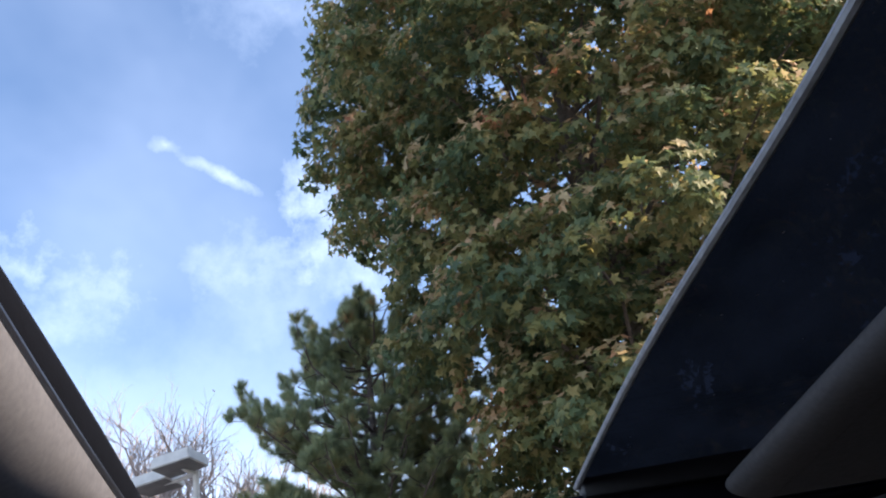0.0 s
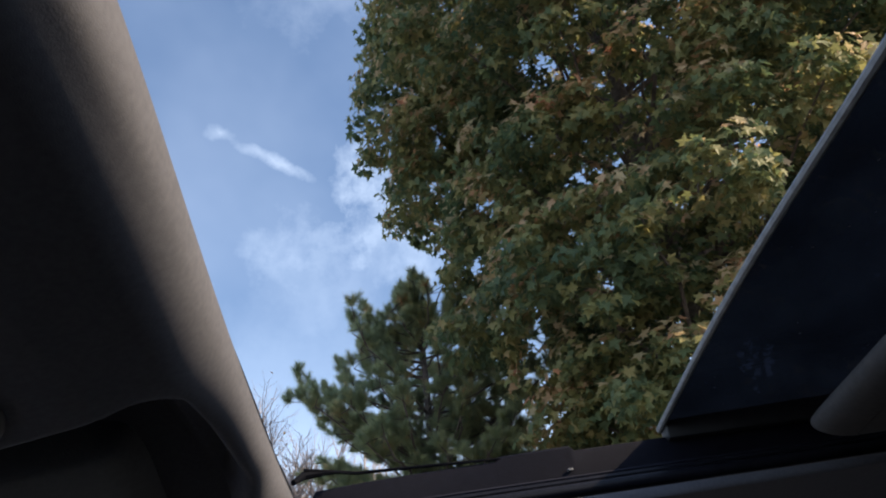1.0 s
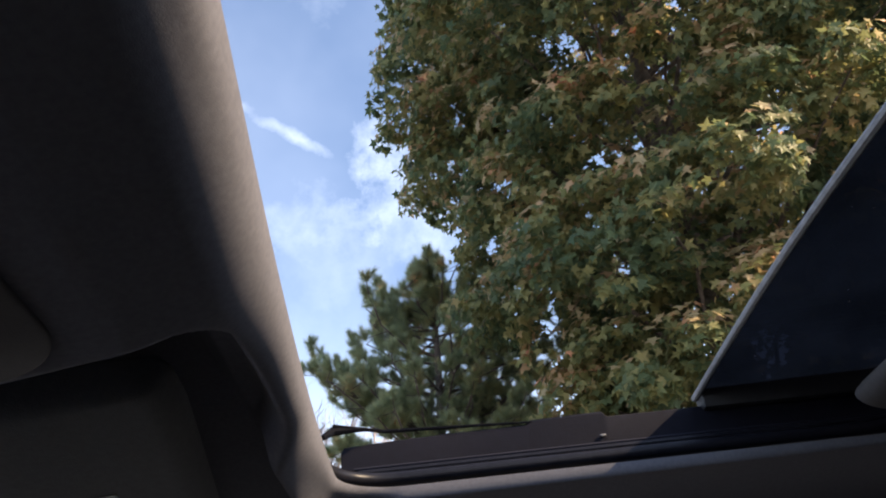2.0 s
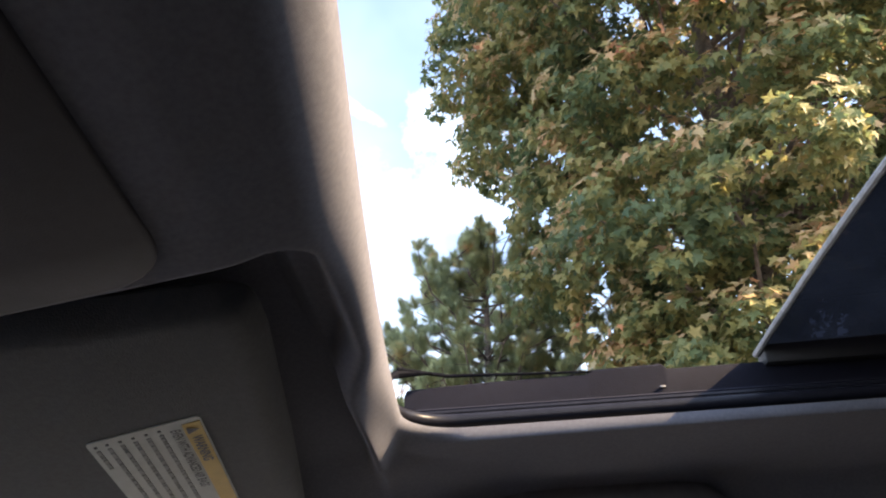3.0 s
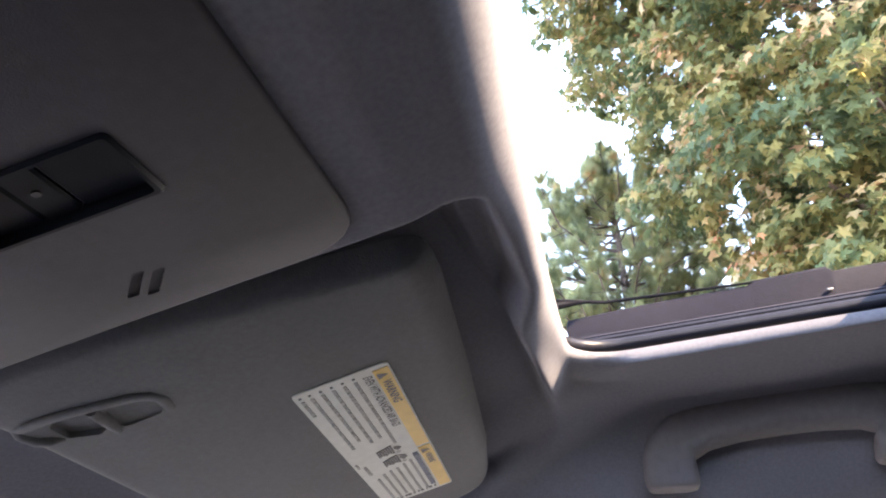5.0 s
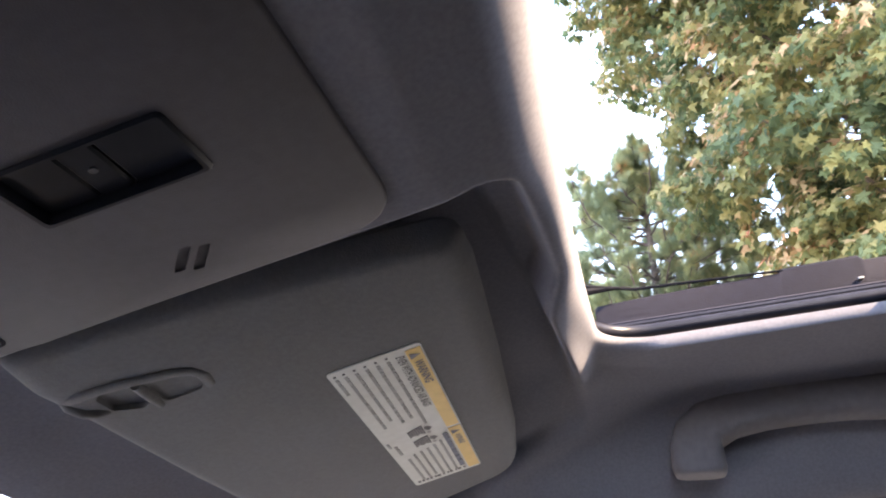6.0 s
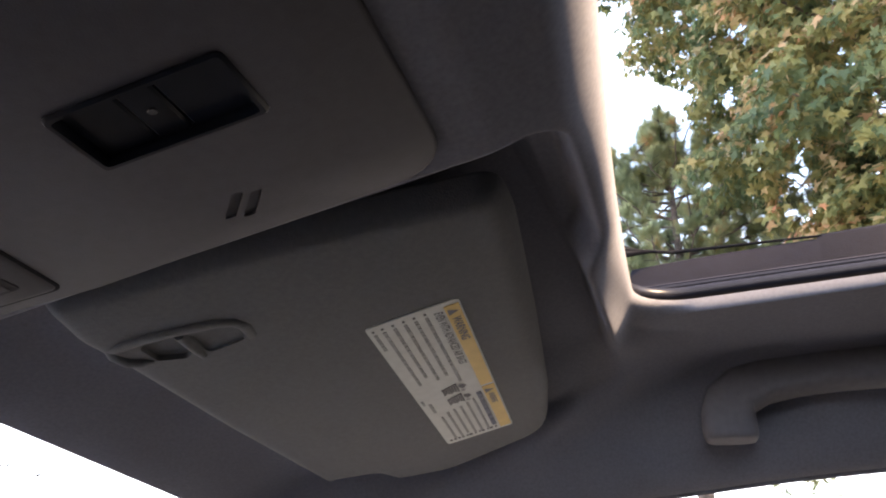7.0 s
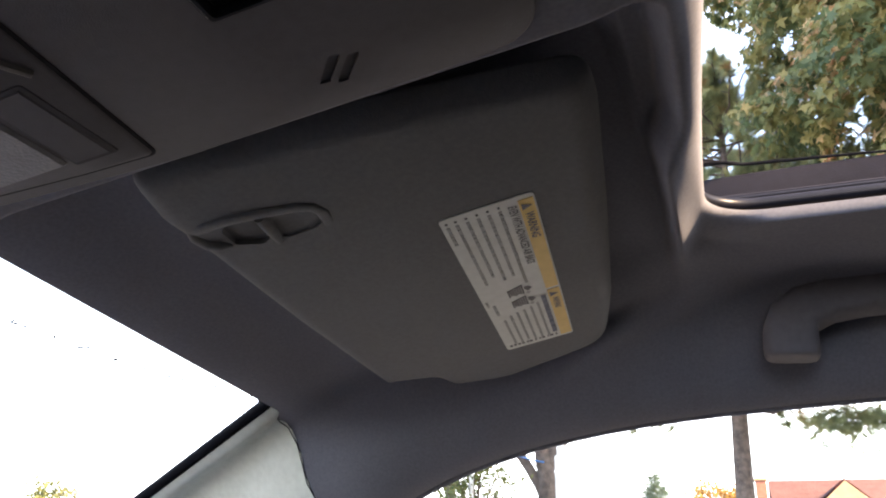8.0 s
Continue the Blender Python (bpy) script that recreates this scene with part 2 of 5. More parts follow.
M_PAPER = material("label_paper", (0.50, 0.52, 0.49), (0.44, 0.46, 0.43), 120, 0.55)
M_YELLOW = material("label_yellow", (0.62, 0.42, 0.10), (0.54, 0.36, 0.08), 120, 0.55)
M_INK = material("label_ink", (0.05, 0.05, 0.055), (0.08, 0.08, 0.085), 500, 0.6)
M_BLUEINK = material("label_blue_ink", (0.07, 0.085, 0.13), (0.10, 0.12, 0.17), 600, 0.6)
M_FAINT = material("label_faint_ink", (0.31, 0.32, 0.30), (0.22, 0.225, 0.22), 700, 0.6)
M_PANE = glass("clear_pane", (0.90, 0.93, 0.91))
M_TINT = glass("tinted_roof_glass", (0.004, 0.0045, 0.007), 0.10, (0.045, 0.070, 0.140))
M_BARK = material("bark", (0.16, 0.125, 0.10), (0.07, 0.055, 0.045), 9, 0.9, 0.9, 14, big=2)
M_STEM = material("grey_brown_bark", (0.12, 0.095, 0.080), (0.065, 0.05, 0.043), 8, 0.9, 0.8, 14, big=2)
M_TWIG = material("pale_twig_bark", (0.40, 0.34, 0.31), (0.28, 0.235, 0.215), 6, 0.9, 0.4, 20)
M_PINEBARK = material("pine_bark", (0.13, 0.10, 0.085), (0.05, 0.04, 0.035), 12, 0.9, 0.9, 16, big=2)
M_MAPLE = foliage("maple_leaves", [(0.0, (0.074, 0.118, 0.066)), (0.38, (0.132, 0.172, 0.080)), (0.66, (0.245, 0.236, 0.090)), (0.86, (0.35, 0.300, 0.130)), (1.0, (0.44, 0.280, 0.140))], 0.52, 0.5)
# paler copy for the sprays' tops: autumn colour, with sunlight painted in too
M_TURNED_LIT = foliage("turned_and_lit_maple_leaves", [(0.0, (0.27, 0.25, 0.13)), (0.35, (0.41, 0.345, 0.195)), (0.68, (0.52, 0.37, 0.21)), (0.88, (0.55, 0.30, 0.165)), (1.0, (0.50, 0.21, 0.125))], 0.5, 0.5)
M_NEEDLE = foliage("pine_needles", [(0.0, (0.190, 0.250, 0.165)), (0.40, (0.300, 0.345, 0.200)), (0.78, (0.41, 0.42, 0.215)), (0.93, (0.50, 0.38, 0.20)), (1.0, (0.60, 0.33, 0.17))], 0.58, 0.55, 2.4)
M_FIR = foliage("fir_needles", [(0.0, (0.035, 0.065, 0.050)), (0.6, (0.060, 0.095, 0.065)), (1.0, (0.09, 0.12, 0.07))], 0.2)
M_AUTUMN = foliage("autumn_leaves", [(0.0, (0.20, 0.17, 0.04)), (0.5, (0.36, 0.22, 0.06)), (1.0, (0.45, 0.20, 0.06))], 0.35)
M_LIME = foliage("yellow_green_leaves", [(0.0, (0.065, 0.095, 0.035)), (0.5, (0.13, 0.145, 0.05)), (1.0, (0.20, 0.175, 0.06))], 0.4)
M_GROUND = material("pale_bounce_tarmac", (0.185, 0.193, 0.215), (0.145, 0.152, 0.170), 0.35, 0.95, 0.25, 60, big=0.05)
M_STEEL = material("weathered_lamp_metal", (0.58, 0.57, 0.53), (0.48, 0.47, 0.44), 6, 0.5, 0.15, 30, big=1.5)
M_DIFFUSE = material("lamp_diffuser", (0.11, 0.105, 0.10), (0.08, 0.078, 0.075), 8, 0.4)
M_ROOFRED = material("red_shingles", (0.245, 0.132, 0.130), (0.20, 0.105, 0.104), 3, 0.85, 0.5, 8, big=0.6)
M_BRICK = material("brick_red", (0.30, 0.12, 0.085), (0.20, 0.085, 0.065), 4, 0.9, 0.4, 10)
M_STUCCO = material("tan_stucco", (0.36, 0.26, 0.165), (0.30, 0.215, 0.135), 2, 0.9, 0.3, 12)
M_WOOD = material("brown_boards", (0.33, 0.235, 0.15), (0.26, 0.18, 0.115), 3, 0.8, 0.3, 10)
M_WHITE = material("white_trim", (0.78, 0.77, 0.74), (0.70, 0.69, 0.66), 4, 0.6)
M_RIBBON = material("blue_ribbon", (0.06, 0.25, 0.62), (0.05, 0.20, 0.52), 12, 0.5)
M_WINGLASS = material("house_window_glass", (0.03, 0.035, 0.04), (0.05, 0.055, 0.06), 1, 0.08)

# ================= building helpers =================


def part(name, bm, mat, parent=None, label="", smooth=True):
    """Links a bmesh as one mesh object, under parent if there is one."""
    me = bpy.data.meshes.new(name)
    bmesh.ops.recalc_face_normals(bm, faces=bm.faces)
    for f in bm.faces:
        f.smooth = smooth
    bm.to_mesh(me)
    bm.free()
    me.materials.append(mat)
    ob = new(name, me)
    if smooth:
        me.set_sharp_from_angle(angle=radians(38))
    if parent is not None:
        ob.parent = parent
    if label:
        tagged(ob, label)
    return ob


def raw(name, verts, tris, mat, parent=None, label="", smooth=False):
    """One mesh from arrays of corners and triangles."""
    verts, tris = np.asarray(verts, np.float32), np.asarray(tris, np.int32)
    k = tris.shape[1]
    me = bpy.data.meshes.new(name)
    me.vertices.add(len(verts))
    me.vertices.foreach_set("co", verts.ravel())
    me.loops.add(tris.size)
    me.loops.foreach_set("vertex_index", tris.ravel())
    me.polygons.add(len(tris))
    me.polygons.foreach_set("loop_start", np.arange(0, tris.size, k, dtype=np.int32))
    me.polygons.foreach_set("loop_total", np.full(len(tris), k, np.int32))
    me.polygons.foreach_set("use_smooth", np.full(len(tris), smooth))
    me.update(calc_edges=True)
    me.validate()
    me.materials.append(mat)
    ob = new(name, me)
    if parent is not None:
        ob.parent = parent
    if label:
        tagged(ob, label)
    return ob


def thing(name, label, category, group="", kind=""):
    return tagged(new(name), label, category, group, kind)


def box(x0, y0, z0, x1, y1, z1, bevel=0.0, segs=2):
    bm = bmesh.new()
    bmesh.ops.create_cube(bm, size=1.0)
    for v in bm.verts:
        v.co = Vector((x0 + (v.co.x + 0.5) * (x1 - x0), y0 + (v.co.y + 0.5) * (y1 - y0), z0 + (v.co.z + 0.5) * (z1 - z0)))
    if bevel:
        bmesh.ops.bevel(bm, geom=bm.edges[:], offset=bevel, segments=segs, affect="EDGES", profile=0.5)
    return bm


def tube(points, radii, segs=10, closed=False, flat=1.0, cap=True):
    """A round bar along points; flat squeezes its section's second axis."""
    pts = [Vector(p) for p in points]
    n = len(pts)
    if not hasattr(radii, "__len__"):
        radii = [radii] * n
    radii = [float(r) for r in radii]
    bm = bmesh.new()
    rings, side = [], None
    for i, p in enumerate(pts):
        a = pts[(i - 1) % n] if closed or i else pts[i]
        b = pts[(i + 1) % n] if closed or i < n - 1 else pts[i]
        d = (b - a).normalized()
        if side is None:
            side = d.cross(Vector((0, 0, 1)) if abs(d.z) < 0.9 else Vector((1, 0, 0))).normalized()
        side = (side - d * side.dot(d)).normalized()
        up = d.cross(side)
        rings.append([bm.verts.new(p + radii[i] * (math.cos(t) * side + flat * math.sin(t) * up)) for t in (2 * math.pi * k / segs for k in range(segs))])
    for i in range(n if closed else n - 1):
        r, s = rings[i], rings[(i + 1) % n]
        for k in range(segs):
            bm.faces.new((r[k], r[(k + 1) % segs], s[(k + 1) % segs], s[k]))
    if cap and not closed:
        bm.faces.new(rings[0])
        bm.faces.new(rings[-1])
    return bm


def rounded(corners, steps=7):
    """An outline of corners (x, y, radius), rounded."""
    out, n = [], len(corners)
    for i, (x, y, r) in enumerate(corners):
        p, a, b = Vector((x, y)), Vector(corners[i - 1][:2]), Vector(corners[(i + 1) % n][:2])
        u, v = (a - p).normalized(), (b - p).normalized()
        if r <= 0:
            out.append(p)
            continue
        half = math.acos(max(-1, min(1, u.dot(v)))) / 2
        cut = min(r / math.tan(half), 0.49 * (a - p).length, 0.49 * (b - p).length)
        s, e = p + u * cut, p + v * cut
        for k in range(steps + 1):
            t = k / steps
            out.append((1 - t) ** 2 * s + 2 * t * (1 - t) * p + t * t * e)
    return out


def inset(line, d):
    """The outline moved inwards by d (outlines run anticlockwise)."""
    n, out = len(line), []
    for i, p in enumerate(line):
        e = (line[(i + 1) % n] - line[i - 1]).normalized()
        out.append(p + d * Vector((-e.y, e.x)))
    return out


def area(line):
    return sum(line[i - 1].x * p.y - p.x * line[i - 1].y for i, p in enumerate(line)) / 2


def slab(line, height, rings, holes=()):
    """A plate seen from below. height(x, y) is its face; rings are (inset, lift above the face) from the face's rim up to its back."""
    if area(line) < 0:
        line = line[::-1]
    bm = bmesh.new()
    loops = []
    for d, lift in rings:
        loops.append([bm.verts.new((p.x, p.y, height(p.x, p.y) + lift)) for p in inset(line, d)])
    for r, s in zip(loops, loops[1:]):
        for k in range(len(r)):
            bm.faces.new((r[k], r[(k + 1) % len(r)], s[(k + 1) % len(r)], s[k]))
    rim = [bm.edges.get((loops[0][k - 1], loops[0][k])) for k in range(len(loops[0]))]
    for hole in holes:
        depth = rings[-1][1]
        low = [bm.verts.new((p.x, p.y, height(p.x, p.y) + rings[0][1])) for p in hole]
        top = [bm.verts.new((p.x, p.y, height(p.x, p.y) + max(depth, 0.006))) for p in hole]
        for k in range(len(low)):
            bm.faces.new((low[k - 1], low[k], top[k], top[k - 1]))
        rim += [bm.edges.get((low[k - 1], low[k])) for k in range(len(low))]
    bmesh.ops.triangle_fill(bm, edges=rim, use_beauty=True)
    return bm


def sstep(a, b, v):
    t = min(1.0, max(0.0, (v - a) / (b - a)))
    return t * t * (3 - 2 * t)


def lerp(a, b, t):
    return a + (b - a) * t

# ================= car: measures =================
ROOF_EDGE = 1.336        # height of the fabric's edge round the sunroof
HOLE_X, HOLE_REAR, HOLE_FRONT = 0.388, -0.45, 0.0110


def visor_plane(x, y):
    return 1.304 - 0.17 * (y - 0.101) - 0.11 * (x - 0.244)


def console_plane(x, y):
    return 1.292 - 0.16 * (y - 0.106)


def front_bow(x):
    return 0.0220 * max(0.0, 1 - (math.hypot(x + 0.06, 0.03) - 0.03) / 0.42) ** 1.8


def hole_distance(x, y):
    """How far outside the rounded sunroof opening a point lies."""
    y = y + front_bow(x)
    r, hy = 0.036, (HOLE_FRONT - HOLE_REAR) / 2
    qx, qy = abs(x) - HOLE_X + r, abs(y - (HOLE_FRONT - hy)) - hy + r
    return math.hypot(max(qx, 0), max(qy, 0)) + min(max(qx, qy), 0) - r


# height of the fabric's outer edge along the door
DOOR_Y, DOOR_Z = (-1.6, -0.4, -0.115, 0.054, 0.156, 0.23, 0.30, 0.385), (1.227, 1.242, 1.241, 1.2305, 1.216, 1.197, 1.170, 1.115)


def door_edge(y):
    return sum(float(np.interp(y + 0.016 * k, DOOR_Y, DOOR_Z)) for k in range(-3, 4)) / 7


def headliner_z(x, y, cavity=True):
    ax = abs(x)
    ye = y if y > 0.03 else 0.03 + 0.25 * (y - 0.03)
    z = lerp(console_plane(ax, ye), visor_plane(ax, ye) + 0.004, sstep(0.09, 0.30, ax))
    # the hollow in which the sun visor lies, open towards the windscreen
    end = float(np.interp(y, (0.03, 0.0925, 0.142, 0.21), (0.455, 0.489, 0.524, 0.533)))
    inside = sstep(-0.05, -0.02, y) * (1 - sstep(end, end + lerp(0.045, 0.016, sstep(0.05, 0.10, y)), x))
    broad = sstep(0.225, 0.265, x)
    z = lerp(z, lerp(1.3205, 1.3090, broad), inside * sstep(0.095, 0.24, x) * (1 - sstep(0.04, 0.08, y)))
    y0 = lerp(0.017, 0.029, broad)
    qx, qy = 0.122 - x, y0 + 0.022 - y
    d = 0.022 - math.hypot(qx, qy) if qx > 0 and qy > 0 else min(x - 0.100, y - y0)
    m = inside * sstep(0, 0.012, d)
    roofed = min(visor_plane(x, y) + lerp(lerp(0.036, 0.021, sstep(0.40, 0.48, x)), 0.027, sstep(0.08, 0.20, y)), 1.3430 + max(0.0, y - 0.040))
    z = lerp(z, roofed, m)
    z -= 4.3 * max(0, ax - 0.5) ** 2 + 0.03 * sstep(0.2, 0.36, y) * sstep(0.5, 0.6, ax)
    # beside the opening it stays high, then rolls down to the door
    side = 1.332 - 0.06 * (ax - 0.38) - 13.5 * max(0, ax - 0.53) ** 2
    wide = sstep(0.405, 0.47, ax)
    z = lerp(z, side, (1 - sstep(lerp(0.012, -0.07, wide), lerp(0.039, 0.12, wide), y)) * sstep(0.20, 0.47, ax))
    z = lerp(z, door_edge(y), sstep(0.515, 0.6, ax))
    z -= 0.020 * sstep(0.31, 0.395, y) * (1 - sstep(0.5, 0.56, ax))
    # the padded lip that rolls up into the opening
    d = hole_distance(x, y)
    front = sstep(-0.03, 0.0, y)
    reach = lerp(0.0032, lerp(0.020, lerp(0.013, 0.024, sstep(0.225, 0.265, ax)), sstep(0.10, 0.18, ax)), front)
    z += 0.010 * front * (1 - sstep(0.0, 0.05, d)) * (1 - sstep(0.10, 0.22, ax))
    if d < reach:
        t = min(1.0, 1 - max(d, 0) / reach)
        z = z + (ROOF_EDGE - z) * (1 - math.sqrt(max(0.0, 1 - t * t)))
    if cavity and abs(x) < 0.080 and 0.078 < y < 0.310:
        z += 0.018
    return z


def fabric_front(x):
    """How far forward the fabric reaches; it draws back towards the doors."""
    return 0.395 + 0.012 * sstep(0.485, 0.512, abs(x)) * (1 - sstep(0.53, 0.60, abs(x))) - 0.040 * sstep(0.50, 0.62, abs(x))


def spread(*stretches):
    """Grid lines: stretches of (from, to, step)."""
    out = []
    for a, b, s in stretches:
        out += list(np.arange(a, b - 1e-6, s))
    return out + [stretches[-1][1]]


xs = spread((-0.60, -0.44, 0.02), (-0.44, -0.37, 0.004), (-0.37, -0.02, 0.009), (-0.02, 0.08, 0.004), (0.08, 0.125, 0.0017), (0.125, 0.36, 0.006), (0.36, 0.384, 0.002), (0.384, 0.398, 0.0007), (0.398, 0.43, 0.0022), (0.43, 0.60, 0.006))
ys = spread((-1.60, -0.50, 0.05), (-0.50, -0.42, 0.006), (-0.42, -0.03, 0.010), (-0.03, 0.075, 0.0017), (0.075, 0.395, 0.005))
grid, quads = [], []
dist = np.array([[hole_distance(x, y) for x in xs] for y in ys])
for j, y_line in enumerate(ys):
    for i, x in enumerate(xs):
        y = y_line
        d = dist[j, i]
        if y > 0.28:
            y = 0.28 + (y - 0.28) * (fabric_front(x) - 0.28) / 0.115
        if d < 0:
            e = 1e-4
            g = Vector((hole_distance(x + e, y) - d, hole_distance(x, y + e) - d))
            g = g.normalized() if g.length > 1e-9 else Vector((0, 1))
            px, py = x - d * g.x, y - d * g.y
            for _ in range(2):
                back = hole_distance(px, py) - 1e-5
                px, py = px - back * g.x, py - back * g.y
        else:
            px, py = x, y
        grid.append((px, py, headliner_z(px, py)))
W = len(xs)
for j in range(len(ys) - 1):
    for i in range(W - 1):
        if dist[j : j + 2, i : i + 2].max() >= 0:
            a = j * W + i
            quads.append((a, a + 1, a + W + 1, a + W))
ceiling = raw("ceiling", grid, quads, M_FABRIC, smooth=True)
tagged(ceiling, "warm grey woven fabric headliner of a car around an open sunroof", "ceiling", kind="structure")

# ---- outer roof sheet, with its own hole ----


def roof_z(x, y):
    return 1.374 - 0.085 * (y - 0.03) * (1 if y > -0.4 else 0) + (0.0365 if y <= -0.4 else 0) - 0.15 * x * x - 0.25 * max(0, abs(x) - 0.5)


rx = [-0.66, -0.6, -0.52, -0.43, -0.3, -0.15, 0, 0.15, 0.3, 0.43, 0.52, 0.6, 0.66]
ry = [-1.65, -1.2, -0.8, -0.48, -0.3, -0.1, 0.03, 0.15, 0.3, 0.43]
bm = bmesh.new()
rv = [[bm.verts.new((x, y, roof_z(x, y))) for x in rx] for y in ry]
for j in range(len(ry) - 1):
    for i in range(len(rx) - 1):
        if -0.44 < (rx[i] + rx[i + 1]) / 2 < 0.44 and -0.48 < (ry[j] + ry[j + 1]) / 2 < 0.03:
            continue
        bm.faces.new((rv[j][i], rv[j][i + 1], rv[j + 1][i + 1], rv[j + 1][i]))
bmesh.ops.solidify(bm, geom=bm.faces[:], thickness=0.004)
tagged(part("roof", bm, M_PAINT), "dark painted steel car roof with a sunroof opening", "car roof", kind="structure")

# ---- lower shell, unseen: closes the cabin and shapes its light ----
bm = box(-0.70, -1.65, 0.28, 0.70, 1.0, 0.32)
tagged(part("floor", bm, M_CARPET, smooth=False), "dark carpeted floor of the car cabin", "floor", kind="structure")
# left panel is raised as a light blocker, in place of the unseen driver
for nm, x in (("wall_right", 0.67), ("wall_left", -0.72)):
    bm = box(x, -1.65, 0.32, x + 0.05, 1.0, 0.90 if x > 0 else 1.17, 0.01)
    tagged(part(nm, bm, M_TRIM), "dark plastic door panel, raised on the left side to cut light", "door panel", kind="structure")
bm = box(-0.72, -1.69, 0.32, 0.72, -1.65, 1.37)
tagged(part("wall_rear", bm, M_TRIM, smooth=False), "dark trimmed back of the cabin", "wall", kind="structure")
# unseen shelf added as a reflector: pale, to bounce skylight up to the headliner
bm = box(-0.67, 0.62, 0.84, 0.67, 1.06, 0.88, 0.012)
tagged(part("dashboard", bm, M_DASH), "pale unseen dashboard top, added to bounce light onto the headliner", "dashboard", kind="structure")
# unseen bonnet added as a reflector, white to throw sunlight on the headliner's front
bm = bmesh.new()
hv = [[bm.verts.new((x, y, 0.96 - 0.03 * (y - 1.0) - 0.10 * max(0, y - 1.6) ** 2 - 0.06 * x * x)) for x in np.linspace(-0.78, 0.78, 13)] for y in np.linspace(1.0, 2.1, 12)]
for r, q in zip(hv, hv[1:]):
    for a, b, c, d in zip(r, r[1:], q[1:], q):
        bm.faces.new((a, b, c, d))
bmesh.ops.solidify(bm, geom=bm.faces[:], thickness=0.01)
tagged(part("bonnet", bm, M_BOUNCE), "unseen white bonnet, added to bounce sunlight into the cabin", "bonnet", kind="structure")
bm = box(-0.67, 0.95, 0.32, 0.67, 1.0, 0.84, 0.01)
tagged(part("wall_front", bm, M_TRIM), "dark dashboard wall below the windscreen", "wall", kind="structure")
# unseen walls added over the rear side windows to cut the cabin's light
for nm, s in (("wall_rear_right", 1), ("wall_rear_left", -1)):
    bm = box(min(0.585 * s, 0.67 * s), -1.65, 0.9, max(0.585 * s, 0.67 * s), -0.40, 1.275, 0.01)
    tagged(part(nm, bm, M_TRIM), "dark unseen wall where rear windows would be, added to cut light", "wall", kind="structure")


# ---- trim over the doors ----
def door_top(y):
    return (0.600, y, headliner_z(0.600, min(y, 0.37)) - 0.001)


for nm, s in (("trim_door_right", 1), ("trim_door_left", -1)):
    pts = [(s * (p[0] + 0.0012), p[1], p[2] + 0.0022) for p in (door_top(y) for y in np.linspace(-1.6, 0.352, 60))]
    tagged(part(nm, tube(pts, 0.0042, 10), M_FABRIC), "grey door seal along the side window's top", "door seal", kind="structure")
    bm = bmesh.new()
    row = [(bm.verts.new((p[0] + s * 0.004, p[1], p[2])), bm.verts.new((s * 0.655, p[1], roof_z(0.655, p[1]) - 0.002))) for p in pts]
    for a, b in zip(row, row[1:]):
        bm.faces.new((a[0], b[0], b[1], a[1]))
    bmesh.ops.solidify(bm, geom=bm.faces[:], thickness=0.004)
    tagged(part(nm.replace("trim_", "frame_"), bm, M_PAINT), "dark painted frame over the side window", "door frame", kind="structure")

# ---- windscreen header and A-pillars ----
SLOPE = Vector((0.053, 0.167, -0.078)).normalized()
for nm, s in (("trim_pillar_right", 1), ("trim_pillar_left", -1)):
    section = [(x, fabric_front(x) + 0.0012, headliner_z(x, fabric_front(x)) - 0.0006 + 0.006 * max(0.0, (0.497 - x) / 0.01) ** 2) for x in (0.484, 0.488, 0.492, 0.496, 0.499, 0.502, 0.511, 0.522, 0.534, 0.546, 0.558, 0.570, 0.582, 0.592, 0.599)]
    bm = bmesh.new()
    rows = []
    rows.append([bm.verts.new((s * x, y - 0.006, z + 0.006)) for x, y, z in section])
    for k in range(13):
        off = SLOPE * (k * 0.055)
        rows.append([bm.verts.new((s * (x + off.x), y + off.y, z + off.z)) for x, y, z in section])
    for r, q in zip(rows, rows[1:]):
        for a, b, c, d in zip(r, r[1:], q[1:], q):
            bm.faces.new((a, b, c, d))
    bmesh.ops.solidify(bm, geom=bm.faces[:], thickness=0.003)
    tagged(part(nm, bm, M_PILLAR), "pale grey-green plastic trim of the windscreen pillar", "pillar trim", kind="structure")

    seam = [(s * x, y - 0.001, z - 0.0012) for x, y, z in section if x > 0.498]
    tagged(part(nm.replace("pillar", "seam"), tube(seam, 0.0006, 8), M_GAP), "dark seam between headliner and pillar trim", "seam", kind="structure")

for nm, s in (("trim_gasket_right", 1), ("trim_gasket_left", -1)):
    pts = [Vector(p) for p in ((0.455, 0.4040, 1.2600), (0.470, 0.4030, 1.2555), (0.4795, 0.4020, 1.2515))] + [Vector((0.4855, 0.3985, 1.2465)) + SLOPE * (0.010 + k * 0.055) for k in range(13)]
    tagged(part(nm, tube([(s * q.x, q.y, q.z) for q in pts], 0.0058, 10), M_NAVY), "black rubber gasket between windscreen and pillar trim", "gasket", kind="structure")

# windscreen: pane, black border, dotted edge
screen = thing("windscreen", "clear curved windscreen with a black border and glare-thinned dotted edge", "windscreen", kind="structure")


def screen_point(u, v, out=0.0):
    """u from side to side (-1 to 1), v metres down the glass."""
    top_x = 0.476 * u
    z = 1.268 - 0.026 * abs(u) ** 1.6 + 0.006
    return Vector((top_x + u * SLOPE.x * v * 1.0, 0.402 + SLOPE.y * v + 0.03 * (1 - u * u) * min(1, v / 0.3) + out * 0.45, z + SLOPE.z * v + out * 0.9))


